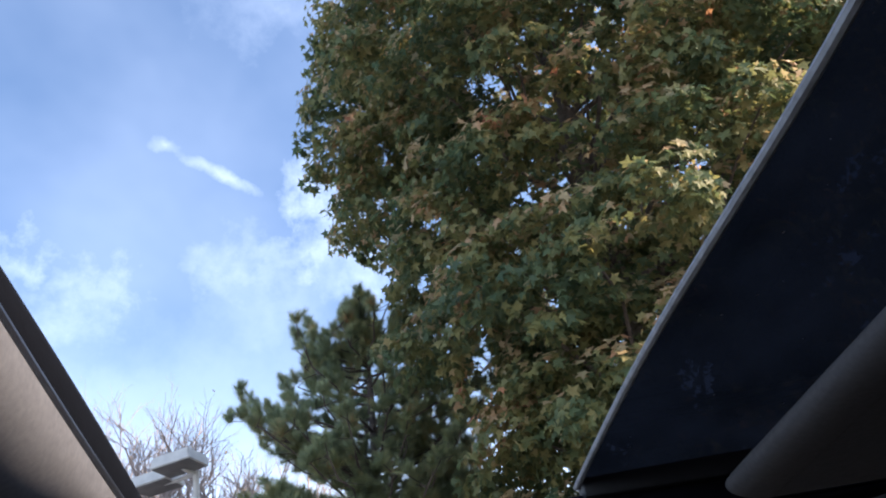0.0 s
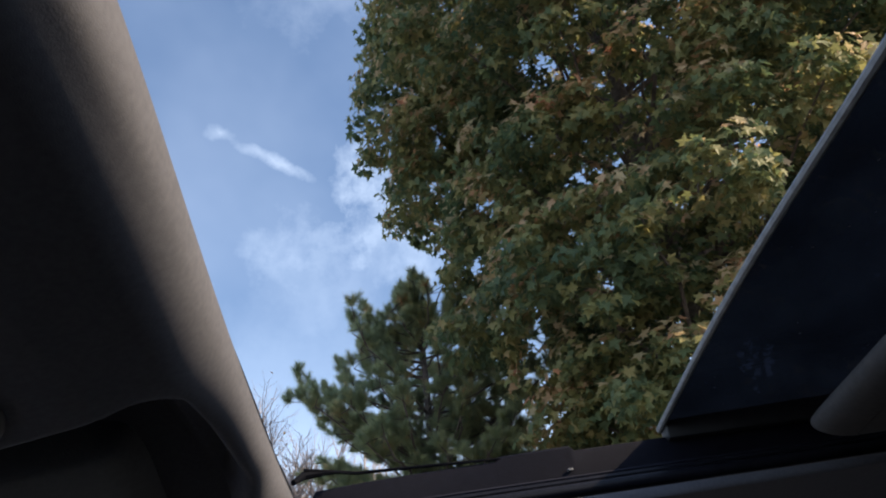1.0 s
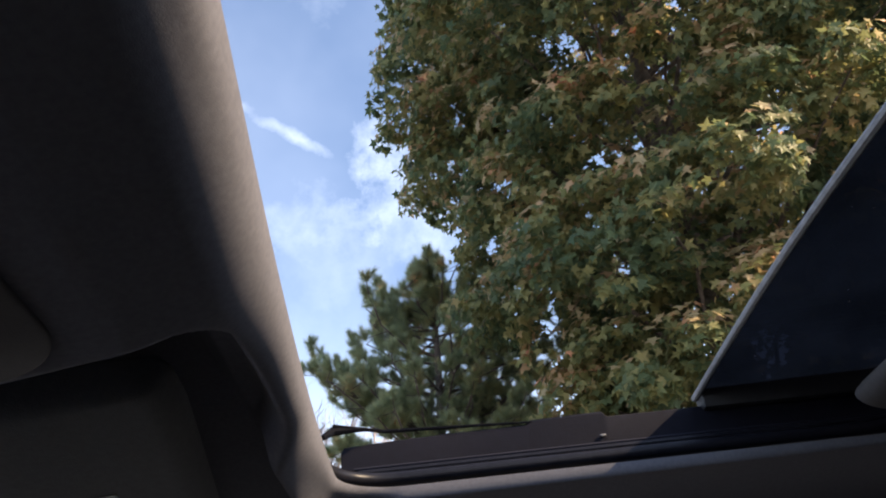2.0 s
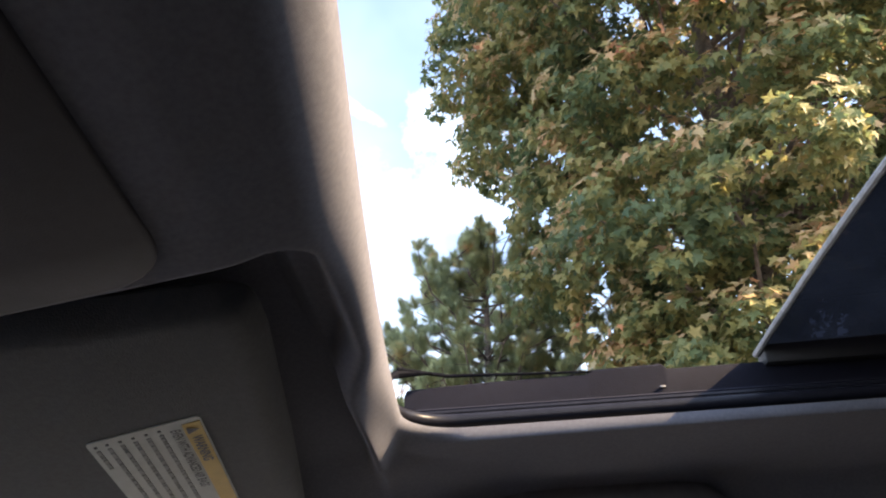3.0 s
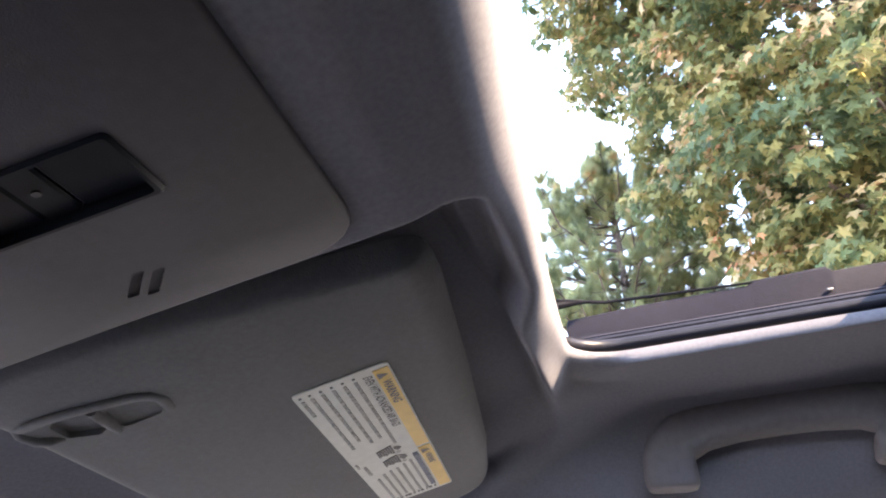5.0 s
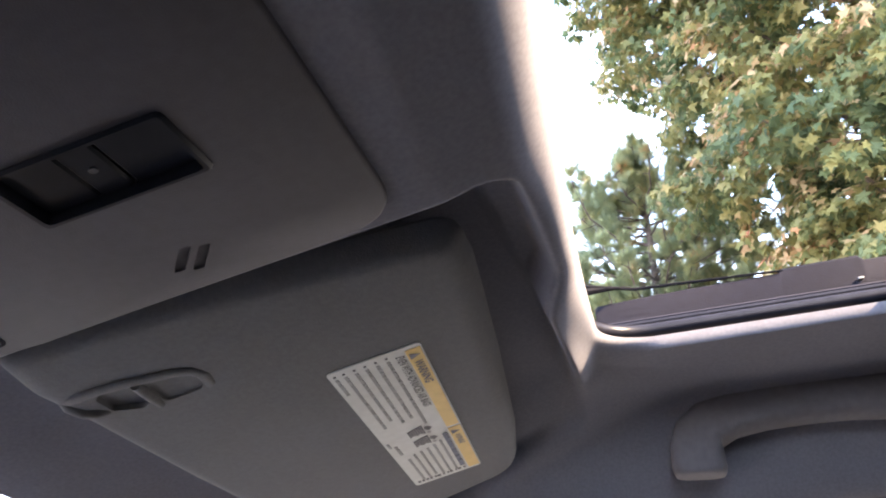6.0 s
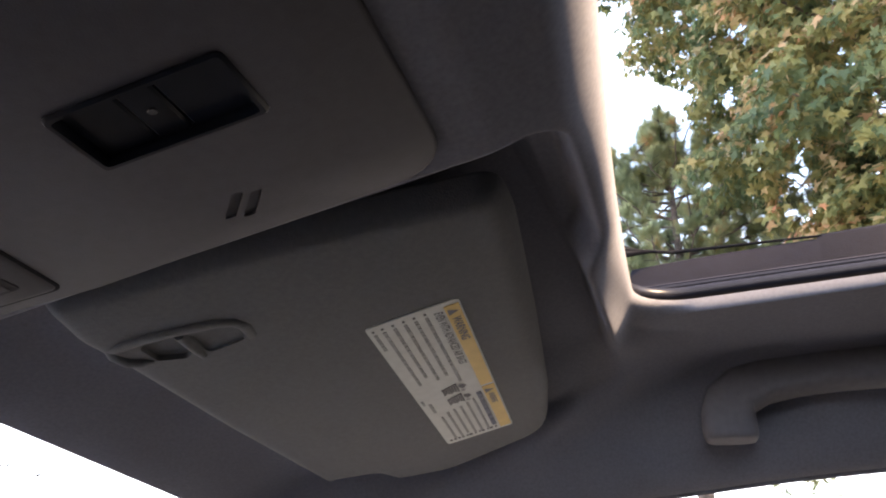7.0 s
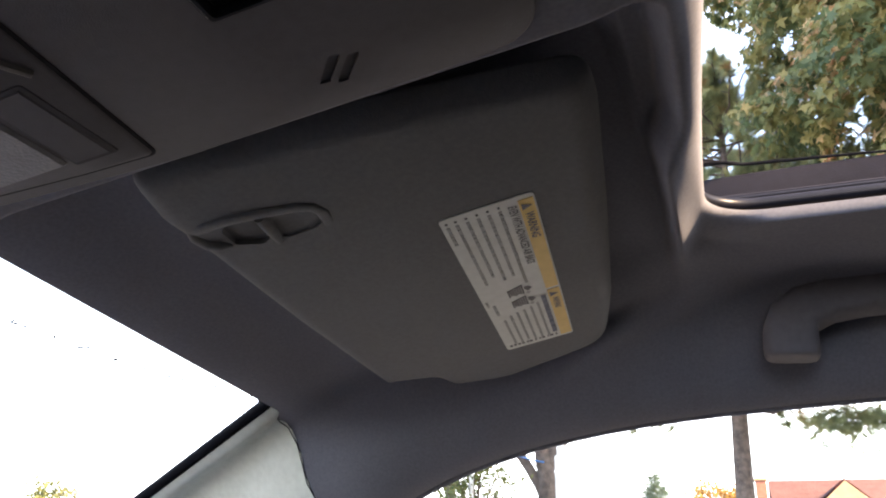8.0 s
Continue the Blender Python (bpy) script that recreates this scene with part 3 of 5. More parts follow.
bm = bmesh.new()
pv = [[bm.verts.new(screen_point(u, v)) for u in np.linspace(-1.15, 1.15, 29)] for v in np.linspace(-0.01, 0.70, 14)]
for r, q in zip(pv, pv[1:]):
    for a, b, c, d in zip(r, r[1:], q[1:], q):
        bm.faces.new((a, b, c, d))
pane = part("pane", bm, M_PANE, screen)
pane.visible_shadow = False
for s in (-1, 1):
    bm = bmesh.new()
    pv = [[bm.verts.new(screen_point(s * u, v, 0.002)) for u in (1.040 - 0.070 * max(0.0, 1 - v / 0.045) ** 2.2, 1.15)] for v in spread((0.0, 0.04, 0.004), (0.04, 0.70, 0.044))]
    for r, q in zip(pv, pv[1:]):
        bm.faces.new((r[0], r[1], q[1], q[0]))
    bmesh.ops.solidify(bm, geom=bm.faces[:], thickness=0.001)
    part("border", bm, M_BLACK, screen, "black ceramic border")
# ceramic dots kept sparse and ragged: glare's washing-out is put into their shape
rng = random.Random(4)
bm = bmesh.new()
for k in range(190):
    u = lerp(-0.35, 0.99, (k + rng.random() * 0.8) / 190)
    if rng.random() < 0.5:
        continue
    c = screen_point(u, 0.004 + 0.0345 * (1 - abs(u) ** 4.2) + rng.uniform(-0.0018, 0.0018), -0.002)
    sx, sy = rng.uniform(0.0008, 0.0026), rng.uniform(0.0008, 0.0030)
    ring = [c + Vector((sx * math.cos(a) * rng.uniform(0.4, 1.3), 0, 0)) + SLOPE * (sy * math.sin(a) * rng.uniform(0.4, 1.3)) for a in (k2 * math.pi / 3 for k2 in range(6))]
    bm.faces.new([bm.verts.new(p) for p in ring])
tagged(part("dots", bm, M_BLACK, screen, "row of black dots, broken and shrunk as by glare"), kind="stuff")

# side windows
for nm, s in (("window_right", 1), ("window_left", -1)):
    win = thing(nm, "clear front side window glass, closed", "car window", kind="structure")
    bm = bmesh.new()
    pv = []
    for y in np.linspace(-0.40, 0.9, 24):
        zt = headliner_z(0.6, min(y, 0.37)) - 0.004 - max(0, y - 0.37) * 0.47
        pv.append([bm.verts.new((s * (0.612 + 0.12 * (zt - z)), y, z)) for z in np.linspace(zt, 0.88, 6)])
    for r, q in zip(pv, pv[1:]):
        for a, b, c, d in zip(r, r[1:], q[1:], q):
            bm.faces.new((a, b, c, d))
    p = part("pane", bm, M_PANE, win)
    p.visible_shadow = False

# ================= sunroof =================
sunroof = thing("sunroof", "partly open tinted glass sunroof with dark rails and seals", "sunroof")


def hole_loop(out, z, y_min=-0.46, n=90):
    """Points along the opening's right, front and left edge, out metres beyond it."""
    pts, r = [], 0.036
    hx, hf = HOLE_X + out, HOLE_FRONT + out
    rr = r + out
    for k in range(24):
        pts.append((hx, lerp(y_min, hf - rr, k / 24)))
    for k in range(13):
        a = k / 12 * math.pi / 2
        pts.append((hx - rr + rr * math.cos(a), hf - rr + rr * math.sin(a)))
    for k in range(1, 40):
        pts.append((lerp(hx - rr, -hx + rr, k / 40), hf))
    for k in range(13):
        a = math.pi / 2 + k / 12 * math.pi / 2
        pts.append((-hx + rr + rr * math.cos(a), hf - rr + rr * math.sin(a)))
    for k in range(1, 25):
        pts.append((-hx, lerp(hf - rr, y_min, k / 24)))
    return [(x, y - front_bow(x) * sstep(-0.1, 0.0, y), z) for x, y in pts]


part("seal", tube(hole_loop(0.0070, ROOF_EDGE + 0.0065), 0.0046, 10), M_RUBBER, sunroof, "glossy black rubber seal round the opening")


def band(out0, z0, out1, z1, thick=0.002):
    a, b = hole_loop(out0, z0), hole_loop(out1, z1)
    bm = bmesh.new()
    va, vb = [bm.verts.new(p) for p in a], [bm.verts.new(p) for p in b]
    for k in range(len(a) - 1):
        bm.faces.new((va[k], va[k + 1], vb[k + 1], vb[k]))
    bmesh.ops.solidify(bm, geom=bm.faces[:], thickness=thick)
    return bm


part("trough", band(0.006, ROOF_EDGE + 0.011, 0.030, ROOF_EDGE + 0.014), M_BLACK, sunroof, "black drain trough")
for s in (1, -1):
    # side rail: an upright strip with a raised length, and ribs below it
    top = [(0.013, 1.3700), (0.011, 1.3735), (-0.02, 1.3750), (-0.06, 1.3760), (-0.118, 1.3765), (-0.121, 1.3795), (-0.172, 1.3805), (-0.176, 1.3765), (-0.26, 1.3765), (-0.46, 1.3765)]
    bm = bmesh.new()
    low = [bm.verts.new((s * 0.4085, y, 1.352)) for y, z in top]
    mid = [bm.verts.new((s * 0.4115, y, z - 0.002)) for y, z in top]
    upp = [bm.verts.new((s * 0.4135, y, z)) for y, z in top]
    bak = [bm.verts.new((s * 0.4200, y, z - 0.001)) for y, z in top]
    for r, q in ((low, mid), (mid, upp), (upp, bak)):
        for k in range(len(top) - 1):
            bm.faces.new((r[k], r[k + 1], q[k + 1], q[k]))
    bmesh.ops.solidify(bm, geom=bm.faces[:], thickness=0.0015)
    rail = part("rail", bm, M_RAIL, sunroof, "dark violet-grey plastic side rail")
    part("rib", tube([(s * 0.4065, y, 1.3565 - 0.0015) for y in np.linspace(0.004, -0.46, 20)], 0.0012, 6), M_RAIL, rail)
    part("groove", tube([(s * 0.4060, y, 1.3510) for y in np.linspace(0.004, -0.46, 20)], 0.0022, 6), M_BLACK, rail)
    part("track", tube([(s * 0.3985, y, 1.3490) for y in np.linspace(-0.0, -0.46, 20)], 0.0026, 8), M_RUBBER, rail)
    # clip mark on the rail
    part("clip", box(s * 0.4080 - 0.001, -0.171, 1.3605, s * 0.4080 + 0.001, -0.167, 1.3620, 0.0004), M_EDGE, rail)

# wind deflector along the front edge, with its arms
defl = thing("wind_deflector", "black plastic wind deflector at the sunroof's front edge", "wind deflector")
bar = [(x, 0.0215 - 0.4 * front_bow(x), 1.3668 - 0.16 * min(abs(x), 0.3) ** 2) for x in np.linspace(-0.392, 0.392, 41)]
part("bar", tube(bar, [0.0045 - 0.0022 * (abs(p[0]) / 0.392) ** 4 for p in bar], 12, flat=3.2), M_NAVY, defl)
for s in (1, -1):
    arm = [(s * lerp(0.396, 0.412, min(1, k / 3)), lerp(0.016, -0.122, k / 12), 1.3835 - 0.006 * (k / 12)) for k in range(13)]
    part("arm", tube(arm, [0.0016 - 0.0007 * k / 12 for k in range(13)], 8), M_NAVY, defl, "thin black spring arm")
    part("end_cap", tube([(s * 0.385, 0.022, 1.372), (s * 0.397, 0.017, 1.380), (s * 0.4035, 0.002, 1.3825), (s * 0.405, -0.008, 1.382)], [0.002, 0.0030, 0.0022, 0.001], 8), M_NAVY, defl)

# glass panel, slid back
GLASS_Y = -0.243


def glass_front(x):
    return GLASS_Y - 0.013 * math.exp(-(x / 0.16) ** 2)


def glass_z(x, y):
    return 1.3905 - 0.09 * x * x * 0.35 + 0.02 * (y - GLASS_Y) * -1.0


bm = bmesh.new()
gx, gy = np.linspace(-0.414, 0.414, 33), np.linspace(0, 1, 9)
gv = [[bm.verts.new((x, lerp(-0.80, glass_front(x), y), glass_z(x, lerp(-0.80, glass_front(x), y)))) for x in gx] for y in gy]
for r, q in zip(gv, gv[1:]):
    for a, b, c, d in zip(r, r[1:], q[1:], q):
        bm.faces.new((a, b, c, d))
part("glass_panel", bm, M_TINT, sunroof, "dark tinted glass with a painted bluish glare")
part("glass_edge", tube([(x, glass_front(x) + 0.001, glass_z(x, GLASS_Y) - 0.0015) for x in np.linspace(-0.417, 0.417, 49)], 0.0024, 8), M_EDGE, sunroof, "worn grey front edge of the glass")
for s in (1, -1):
    part("glass_side_edge", tube([(s * 0.416, y, glass_z(0.416, y) - 0.001) for y in np.linspace(GLASS_Y, -0.8, 12)], 0.003, 6), M_BLACK, sunroof)
for s in (1, -1):
    part("side_seal", box(min(s * 0.404, s * 0.421), -0.80, 1.372, max(s * 0.404, s * 0.421), -0.2435, 1.3890, 0.002), M_BLACK, sunroof, "black seal between the glass and its rail")
# pale specks stand for dust and for painted sky glints between the leaves
rng = random.Random(15)
bm = bmesh.new()
for k in range(120):
    x, y = rng.uniform(-0.38, 0.39), rng.uniform(-0.55, GLASS_Y - 0.02)
    r = rng.choice((0.0003, 0.0004, 0.0005, 0.0008))
    ring = [bm.verts.new((x + r * rng.uniform(0.6, 1.3) * math.cos(a), y + r * rng.uniform(0.6, 1.3) * math.sin(a), glass_z(x, y) - 0.0015)) for a in (q * math.pi / 3 for q in range(6))]
    bm.faces.new(ring)
tagged(part("dust_glints", bm, M_EDGE, sunroof, "pale specks under the glass, for dust and painted glints of sky"), kind="stuff")
# sliding sunshade under the glass
shade = thing("sunshade", "grey fabric sliding sunshade pushed back under the glass", "sunshade")
nose = [(-0.338 + 0.0265 * math.sin(a), 1.3470 - 0.0105 * math.cos(a)) for a in np.linspace(0, math.pi, 15)]
for_x = [-0.356, -0.354, -0.348, -0.338, -0.325, -0.2, 0, 0.2, 0.325, 0.338, 0.348, 0.354, 0.356]
for nm, prof in (("front_edge", nose), ("panel", [(-0.339, 1.3575), (-0.85, 1.3580), (-0.85, 1.3375), (-0.339, 1.3367)])):
    bm = bmesh.new()
    sv = []
    for x in for_x:
        pull = 0.022 * max(0.0, (abs(x) - 0.325) / 0.031) ** 3
        sv.append([bm.verts.new((x, y - pull, z + pull * 0.3 - 0.05 * x * x * 0.3)) for y, z in prof])
    for r, q in zip(sv, sv[1:]):
        for k in range(len(prof)):
            bm.faces.new((r[k - 1], r[k], q[k], q[k - 1]))
    bm.faces.new(sv[0])
    bm.faces.new(sv[-1])
    part(nm, bm, M_SHADE, shade, "rounded padded front edge of the shade" if nm == "front_edge" else "")

# ================= sun visor =================
visor = thing("sun_visor", "grey vinyl sun visor folded up, with a warning label", "sun visor")
line = rounded([(0.1630, 0.0560, 0.030), (0.195, 0.0560, 0.05), (0.300, 0.0675, 0.1), (0.420, 0.0830, 0.1), (0.497, 0.0985, 0.034), (0.528, 0.190, 0.05), (0.515, 0.2385, 0.012), (0.488, 0.2470, 0.008), (0.474, 0.2875, 0.007), (0.330, 0.2925, 0.1), (0.206, 0.2930, 0.006), (0.176, 0.2955, 0.03), (0.1320, 0.2870, 0.018), (0.1425, 0.180, 0.2)], 6)
RIM = [(0.0145, 0.0), (0.0115, 0.0003), (0.0085, 0.0011), (0.0058, 0.0025), (0.0035, 0.0045), (0.0016, 0.0072), (0.0004, 0.0105), (0.0, 0.0120), (0.001, 0.0140), (0.005, 0.0155)]
SLOT = rounded([(0.1960, 0.2690, 0.004), (0.1905, 0.2620, 0.003), (0.1950, 0.2480, 0.003), (0.2150, 0.2480, 0.004), (0.2190, 0.2545, 0.004), (0.2120, 0.2690, 0.004)], 3)
PAD = rounded([(0.1985, 0.2400, 0.003), (0.2010, 0.2180, 0.004), (0.2115, 0.2150, 0.005), (0.2185, 0.2185, 0.005), (0.2200, 0.2415, 0.004)], 3)
bm = slab(line, visor_plane, RIM, holes=[SLOT, PAD])
part("body", bm, M_VISOR, visor)


def on_visor(x, y, drop):
    return Vector((x, y, visor_plane(x, y) - drop))


# the clip: a raised rim round a deep slot and a shallow finger pad
rim = [on_visor(x, y, d) for x, y, d in ((0.1980, 0.2860, -0.0050), (0.1915, 0.2830, -0.0020), (0.1885, 0.2740, -0.0004), (0.1875, 0.2620, 0.0000), (0.1895, 0.2480, 0.0000), (0.1920, 0.2340, 0.0000), (0.1945, 0.2220, 0.0000), (0.1985, 0.2145, -0.0002), (0.2060, 0.2115, -0.0004), (0.2160, 0.2130, -0.0008), (0.2240, 0.2180, -0.0018), (0.2270, 0.2240, -0.0034))]
part("clip_rim", tube(rim, [0.0040, 0.0046, 0.0046, 0.0044, 0.0043, 0.0043, 0.0043, 0.0042, 0.0040, 0.0036, 0.0030, 0.0024], 16, flat=0.42), M_VISOR, visor, "raised rim of the visor's clip")
part("clip_slot", slab(inset(SLOT, -0.002) if area(SLOT) > 0 else inset(SLOT[::-1], -0.002), lambda x, y: visor_plane(x, y) + 0.0034, [(0.0, 0.0), (0.0, 0.003)]), M_VISOR, visor, "dark slot of the clip")
part("clip_nose", tube([on_visor(x, y, d) for x, y, d in ((0.1880, 0.2850, -0.0045), (0.1970, 0.2855, -0.0036), (0.2050, 0.2825, -0.0024), (0.2085, 0.2760, -0.0010), (0.2120, 0.2710, -0.0020))], [0.0030, 0.0050, 0.0050, 0.0042, 0.0026], 14), M_VISOR, visor)
part("clip_bridge", tube([on_visor(x, y, -0.0004) for x, y in ((0.1940, 0.2435), (0.203, 0.2440), (0.212, 0.2445), (0.2215, 0.2455))], [0.0034, 0.0036, 0.0034, 0.0022], 12), M_VISOR, visor)
part("finger_pad", slab(inset(PAD, -0.002) if area(PAD) > 0 else inset(PAD[::-1], -0.002), lambda x, y: visor_plane(x, y) + 0.0012 + 0.06 * max(0.0, 0.210 - x), [(0.0, 0.0), (0.0, 0.003)]), M_VISOR, visor)

# warning label: paper, yellow strips, lines of print
label = part("label", slab(rounded([(0.2445, 0.1010, 0.003), (0.4525, 0.1185, 0.003), (0.4580, 0.1725, 0.003), (0.2475, 0.1585, 0.003)], 3), visor_plane, [(0.0, -0.0007), (0.0, 0.001)]), M_PAPER, visor, "white warning label with yellow strips and dark print")


def on_label(a, b, drop=0.0011):
    """a along the print (0 to 1), b down from the yellow strip (0 to 1)."""
    p = Vector((lerp(lerp(0.2445, 0.4525, a), lerp(0.2475, 0.4580, a), b), lerp(lerp(0.1010, 0.1185, a), lerp(0.1585, 0.1725, a), b)))
    return Vector((p.x, p.y, visor_plane(p.x, p.y) - drop))


def patch(name, a0, b0, a1, b1, mat, drop=0.0011, label_text=""):
    bm = bmesh.new()
    low = [bm.verts.new(on_label(a, b, drop)) for a, b in ((a0, b0), (a1, b0), (a1, b1), (a0, b1))]
    top = [bm.verts.new(on_label(a, b, drop - 0.0004)) for a, b in ((a0, b0), (a1, b0), (a1, b1), (a0, b1))]
    bm.faces.new(low)
    for k in range(4):
        bm.faces.new((low[k - 1], low[k], top[k], top[k - 1]))
    return part(name, bm, mat, label, label_text, smooth=False)


def print_row(a0, b0, a1, b1, mat, seed, drop=0.0011):
    """A line of print too small to read: bars of word length."""
    wr = random.Random(seed)
    bm = bmesh.new()
    a = a0
    while a < a1 - 0.004:
        w = min(wr.choice((0.006, 0.012, 0.016, 0.022, 0.030)), a1 - a)
        low = [bm.verts.new(on_label(p, q, drop)) for p, q in ((a, b0), (a + w, b0), (a + w, b1), (a, b1))]
        top = [bm.verts.new(on_label(p, q, drop - 0.0004)) for p, q in ((a, b0), (a + w, b0), (a + w, b1), (a, b1))]
        bm.faces.new(low)
        for k in range(4):
            bm.faces.new((low[k - 1], low[k], top[k], top[k - 1]))
        a += w + 0.004
    return part("print_line", bm, mat, label, smooth=False)


patch("strip", 0.02, 0.015, 0.58, 0.175, M_YELLOW, label_text="yellow warning strip")
patch("strip", 0.595, 0.015, 0.985, 0.175, M_YELLOW, label_text="yellow warning strip")


def letters(name, text, a, b, height, mat, stretch=1.0, drop=0.0016):
    """Built-in font, laid on the label; height in metres."""
    cu = bpy.data.curves.new(name, "FONT")
    cu.body, cu.size, cu.align_y, cu.offset = text, height / 0.7, "CENTER", 0.00022
    tmp = bpy.data.objects.new(name, cu)
    scene.collection.objects.link(tmp)
    dg = bpy.context.evaluated_depsgraph_get()
    me = bpy.data.meshes.new_from_object(tmp.evaluated_get(dg))
    bpy.data.objects.remove(tmp)
    o = on_label(a, b, drop)
    ex = (on_label(a + 0.1, b, drop) - o).normalized()
    down = (on_label(a, b + 0.1, drop) - o)
    down = (down - ex * down.dot(ex)).normalized()
    for v in me.vertices:
        v.co = o + ex * (v.co.x * stretch) - down * v.co.y
    me.materials.clear()
    me.materials.append(mat)
    ob = new(name, me)
    ob.parent = label
    return ob


letters("word", "WARNING", 0.085, 0.095, 0.0052, M_INK, 0.85)
letters("heading", "EVEN WITH ADVANCED AIR BAGS", 0.03, 0.245, 0.0050, M_INK, 0.66)
for a in (0.035, 0.61):
    bm = bmesh.new()
    bm.faces.new([bm.verts.new(on_label(a + da, b, 0.0016)) for da, b in ((0.0, 0.15), (0.034, 0.15), (0.017, 0.035))])
    part("triangle", bm, M_INK, label, smooth=False)
letters("word", "WARNING", 0.655, 0.095, 0.0042, M_INK, 0.62)
print_row(0.62, 0.205, 0.94, 0.268, M_BLUEINK, 3, 0.0015)
rng = random.Random(8)
for k, (b, end) in enumerate(((0.36, 0.50), (0.475, 0.43), (0.59, 0.44), (0.705, 0.40), (0.82, 0.44), (0.92, 0.15))):
    patch("bullet", 0.022, b + 0.004, 0.029, b + 0.028, M_INK)
    print_row(0.045, b - 0.002, end, b + 0.034, M_FAINT, 20 + k)
for k, (b, a0, a1) in enumerate(((0.32, 0.665, 0.965), (0.42, 0.68, 0.955), (0.52, 0.695, 0.965), (0.62, 0.70, 0.945), (0.72, 0.71, 0.965), (0.82, 0.735, 0.96))):
    print_row(a0, b, a1, b + 0.034, M_FAINT, 60 + k)
print_row(0.60, 0.86, 0.68, 0.90, M_FAINT, 71)
print_row(0.56, 0.935, 0.60, 0.965, M_FAINT, 72)
for k in range(12):
    patch("print_line", 0.962, 0.22 + k * 0.062, 0.975, 0.22 + k * 0.062 + rng.uniform(0.02, 0.05), M_INK)
# two small sketches of a seat with an air bag in front of it: hatched bars and a rounded bag
for a, b in ((0.505, 0.36), (0.590, 0.36)):
    for k in range(7):
        patch("pictogram", a + 0.003 * k, b + 0.085 + 0.030 * k, a + 0.066 - 0.004 * (k % 3), b + 0.107 + 0.030 * k, M_INK, 0.0012)
    for shape in (((0.012, 0.06), (0.030, 0.075), (0.050, 0.03), (0.034, -0.03), (0.018, 0.0)), ((0.050, 0.05), (0.066, 0.07), (0.074, 0.03), (0.060, 0.0))):
        bm = bmesh.new()
        bm.faces.new([bm.verts.new(on_label(a + da, b + db, 0.0012)) for da, db in shape])
        part("pictogram", bm, M_FAINT if shape[0][0] > 0.03 else M_INK, label, smooth=False)

# ================= overhead console =================
console = thing("overhead_console", "grey plastic overhead console with a dark reading lamp and microphone slots", "console")


def console_face(x, y):
    return console_plane(x, y) - 0.0022


def slot(x0, y0, x1, y1, w):
    """A slanted slot between two points, w wide along the car."""
    return rounded([(x0, y0 - w / 2, 0.001), (x1, y1 - w / 2, 0.001), (x1, y1 + w / 2, 0.001), (x0, y0 + w / 2, 0.001)], 2)


LAMP = (0.000, 0.1035, 0.0290, 0.1615)
lamp_hole = rounded([(LAMP[0], LAMP[1], 0.002), (LAMP[2], LAMP[1], 0.002), (LAMP[2], LAMP[3], 0.002), (LAMP[0], LAMP[3], 0.002)], 2)
line = rounded([(-0.095, 0.0585, 0.022), (0.096, 0.0610, 0.026), (0.0985, 0.2185, 0.03), (0.0975, 0.2310, 0.02), (0.0915, 0.300, 0.03), (0.0880, 0.328, 0.012), (-0.0880, 0.328, 0.012), (-0.0975, 0.231, 0.02), (-0.0985, 0.2185, 0.03)], 8)
bm = slab(line, console_face, [(0.0016, 0.0), (0.0005, 0.0006), (0.0, 0.0018), (0.0, 0.008)], holes=[lamp_hole, slot(0.0665, 0.1350, 0.0805, 0.1460, 0.0050), slot(0.0690, 0.1285, 0.0830, 0.1395, 0.0050)])
part("panel", bm, M_CONSOLE, console)
part("microphone_mesh", slab(rounded([(0.062, 0.122, 0.002), (0.088, 0.122, 0.002), (0.088, 0.152, 0.002), (0.062, 0.152, 0.002)], 2), lambda x, y: console_face(x, y) + 0.0009, [(0.0, 0.0), (0.0, 0.002)]), M_GAP, console)

lamp = thing("reading_lamp", "dark smoked reading lamp set into the overhead console", "reading lamp")


def tilted(x0, y0, x1, y1, lift, thick, bevel=0.0006):
    """A small plate parallel to the console's face."""
    line = rounded([(x0, y0, 0.0015), (x1, y0, 0.0015), (x1, y1, 0.0015), (x0, y1, 0.0015)], 3)
    return slab(line, lambda x, y: console_face(x, y) + lift, [(bevel, 0.0), (0.0, bevel), (0.0, thick)])


bezel = rounded([(-0.0015, 0.102, 0.003), (0.0305, 0.102, 0.003), (0.0305, 0.163, 0.003), (-0.0015, 0.163, 0.003)], 3)
well = rounded([(0.0008, 0.1045, 0.002), (0.0282, 0.1045, 0.002), (0.0282, 0.1606, 0.002), (0.0008, 0.1606, 0.002)], 2)
part("bezel", slab(bezel, lambda x, y: console_face(x, y) - 0.0014, [(0.001, 0.0), (0.0, 0.001), (0.0, 0.011)], holes=[well]), M_LENS, lamp, "dark rounded bezel")
part("housing", tilted(-0.0015, 0.102, 0.0305, 0.163, 0.0075, 0.004), M_BLACK, lamp)
part("lens", tilted(0.0012, 0.1050, 0.0278, 0.1282, 0.0020, 0.006, 0.0010), M_LENS, lamp)
part("lens", tilted(0.0012, 0.1408, 0.0278, 0.1602, 0.0020, 0.006, 0.0010), M_LENS, lamp)
part("switch", tilted(0.0012, 0.1286, 0.0278, 0.1404, 0.0016, 0.006, 0.0008), M_LENS, lamp)
part("switch_mark", tilted(0.0125, 0.133, 0.0155, 0.1360, 0.0012, 0.001, 0.0002), M_MARK, lamp, "pale worn mark on the switch")

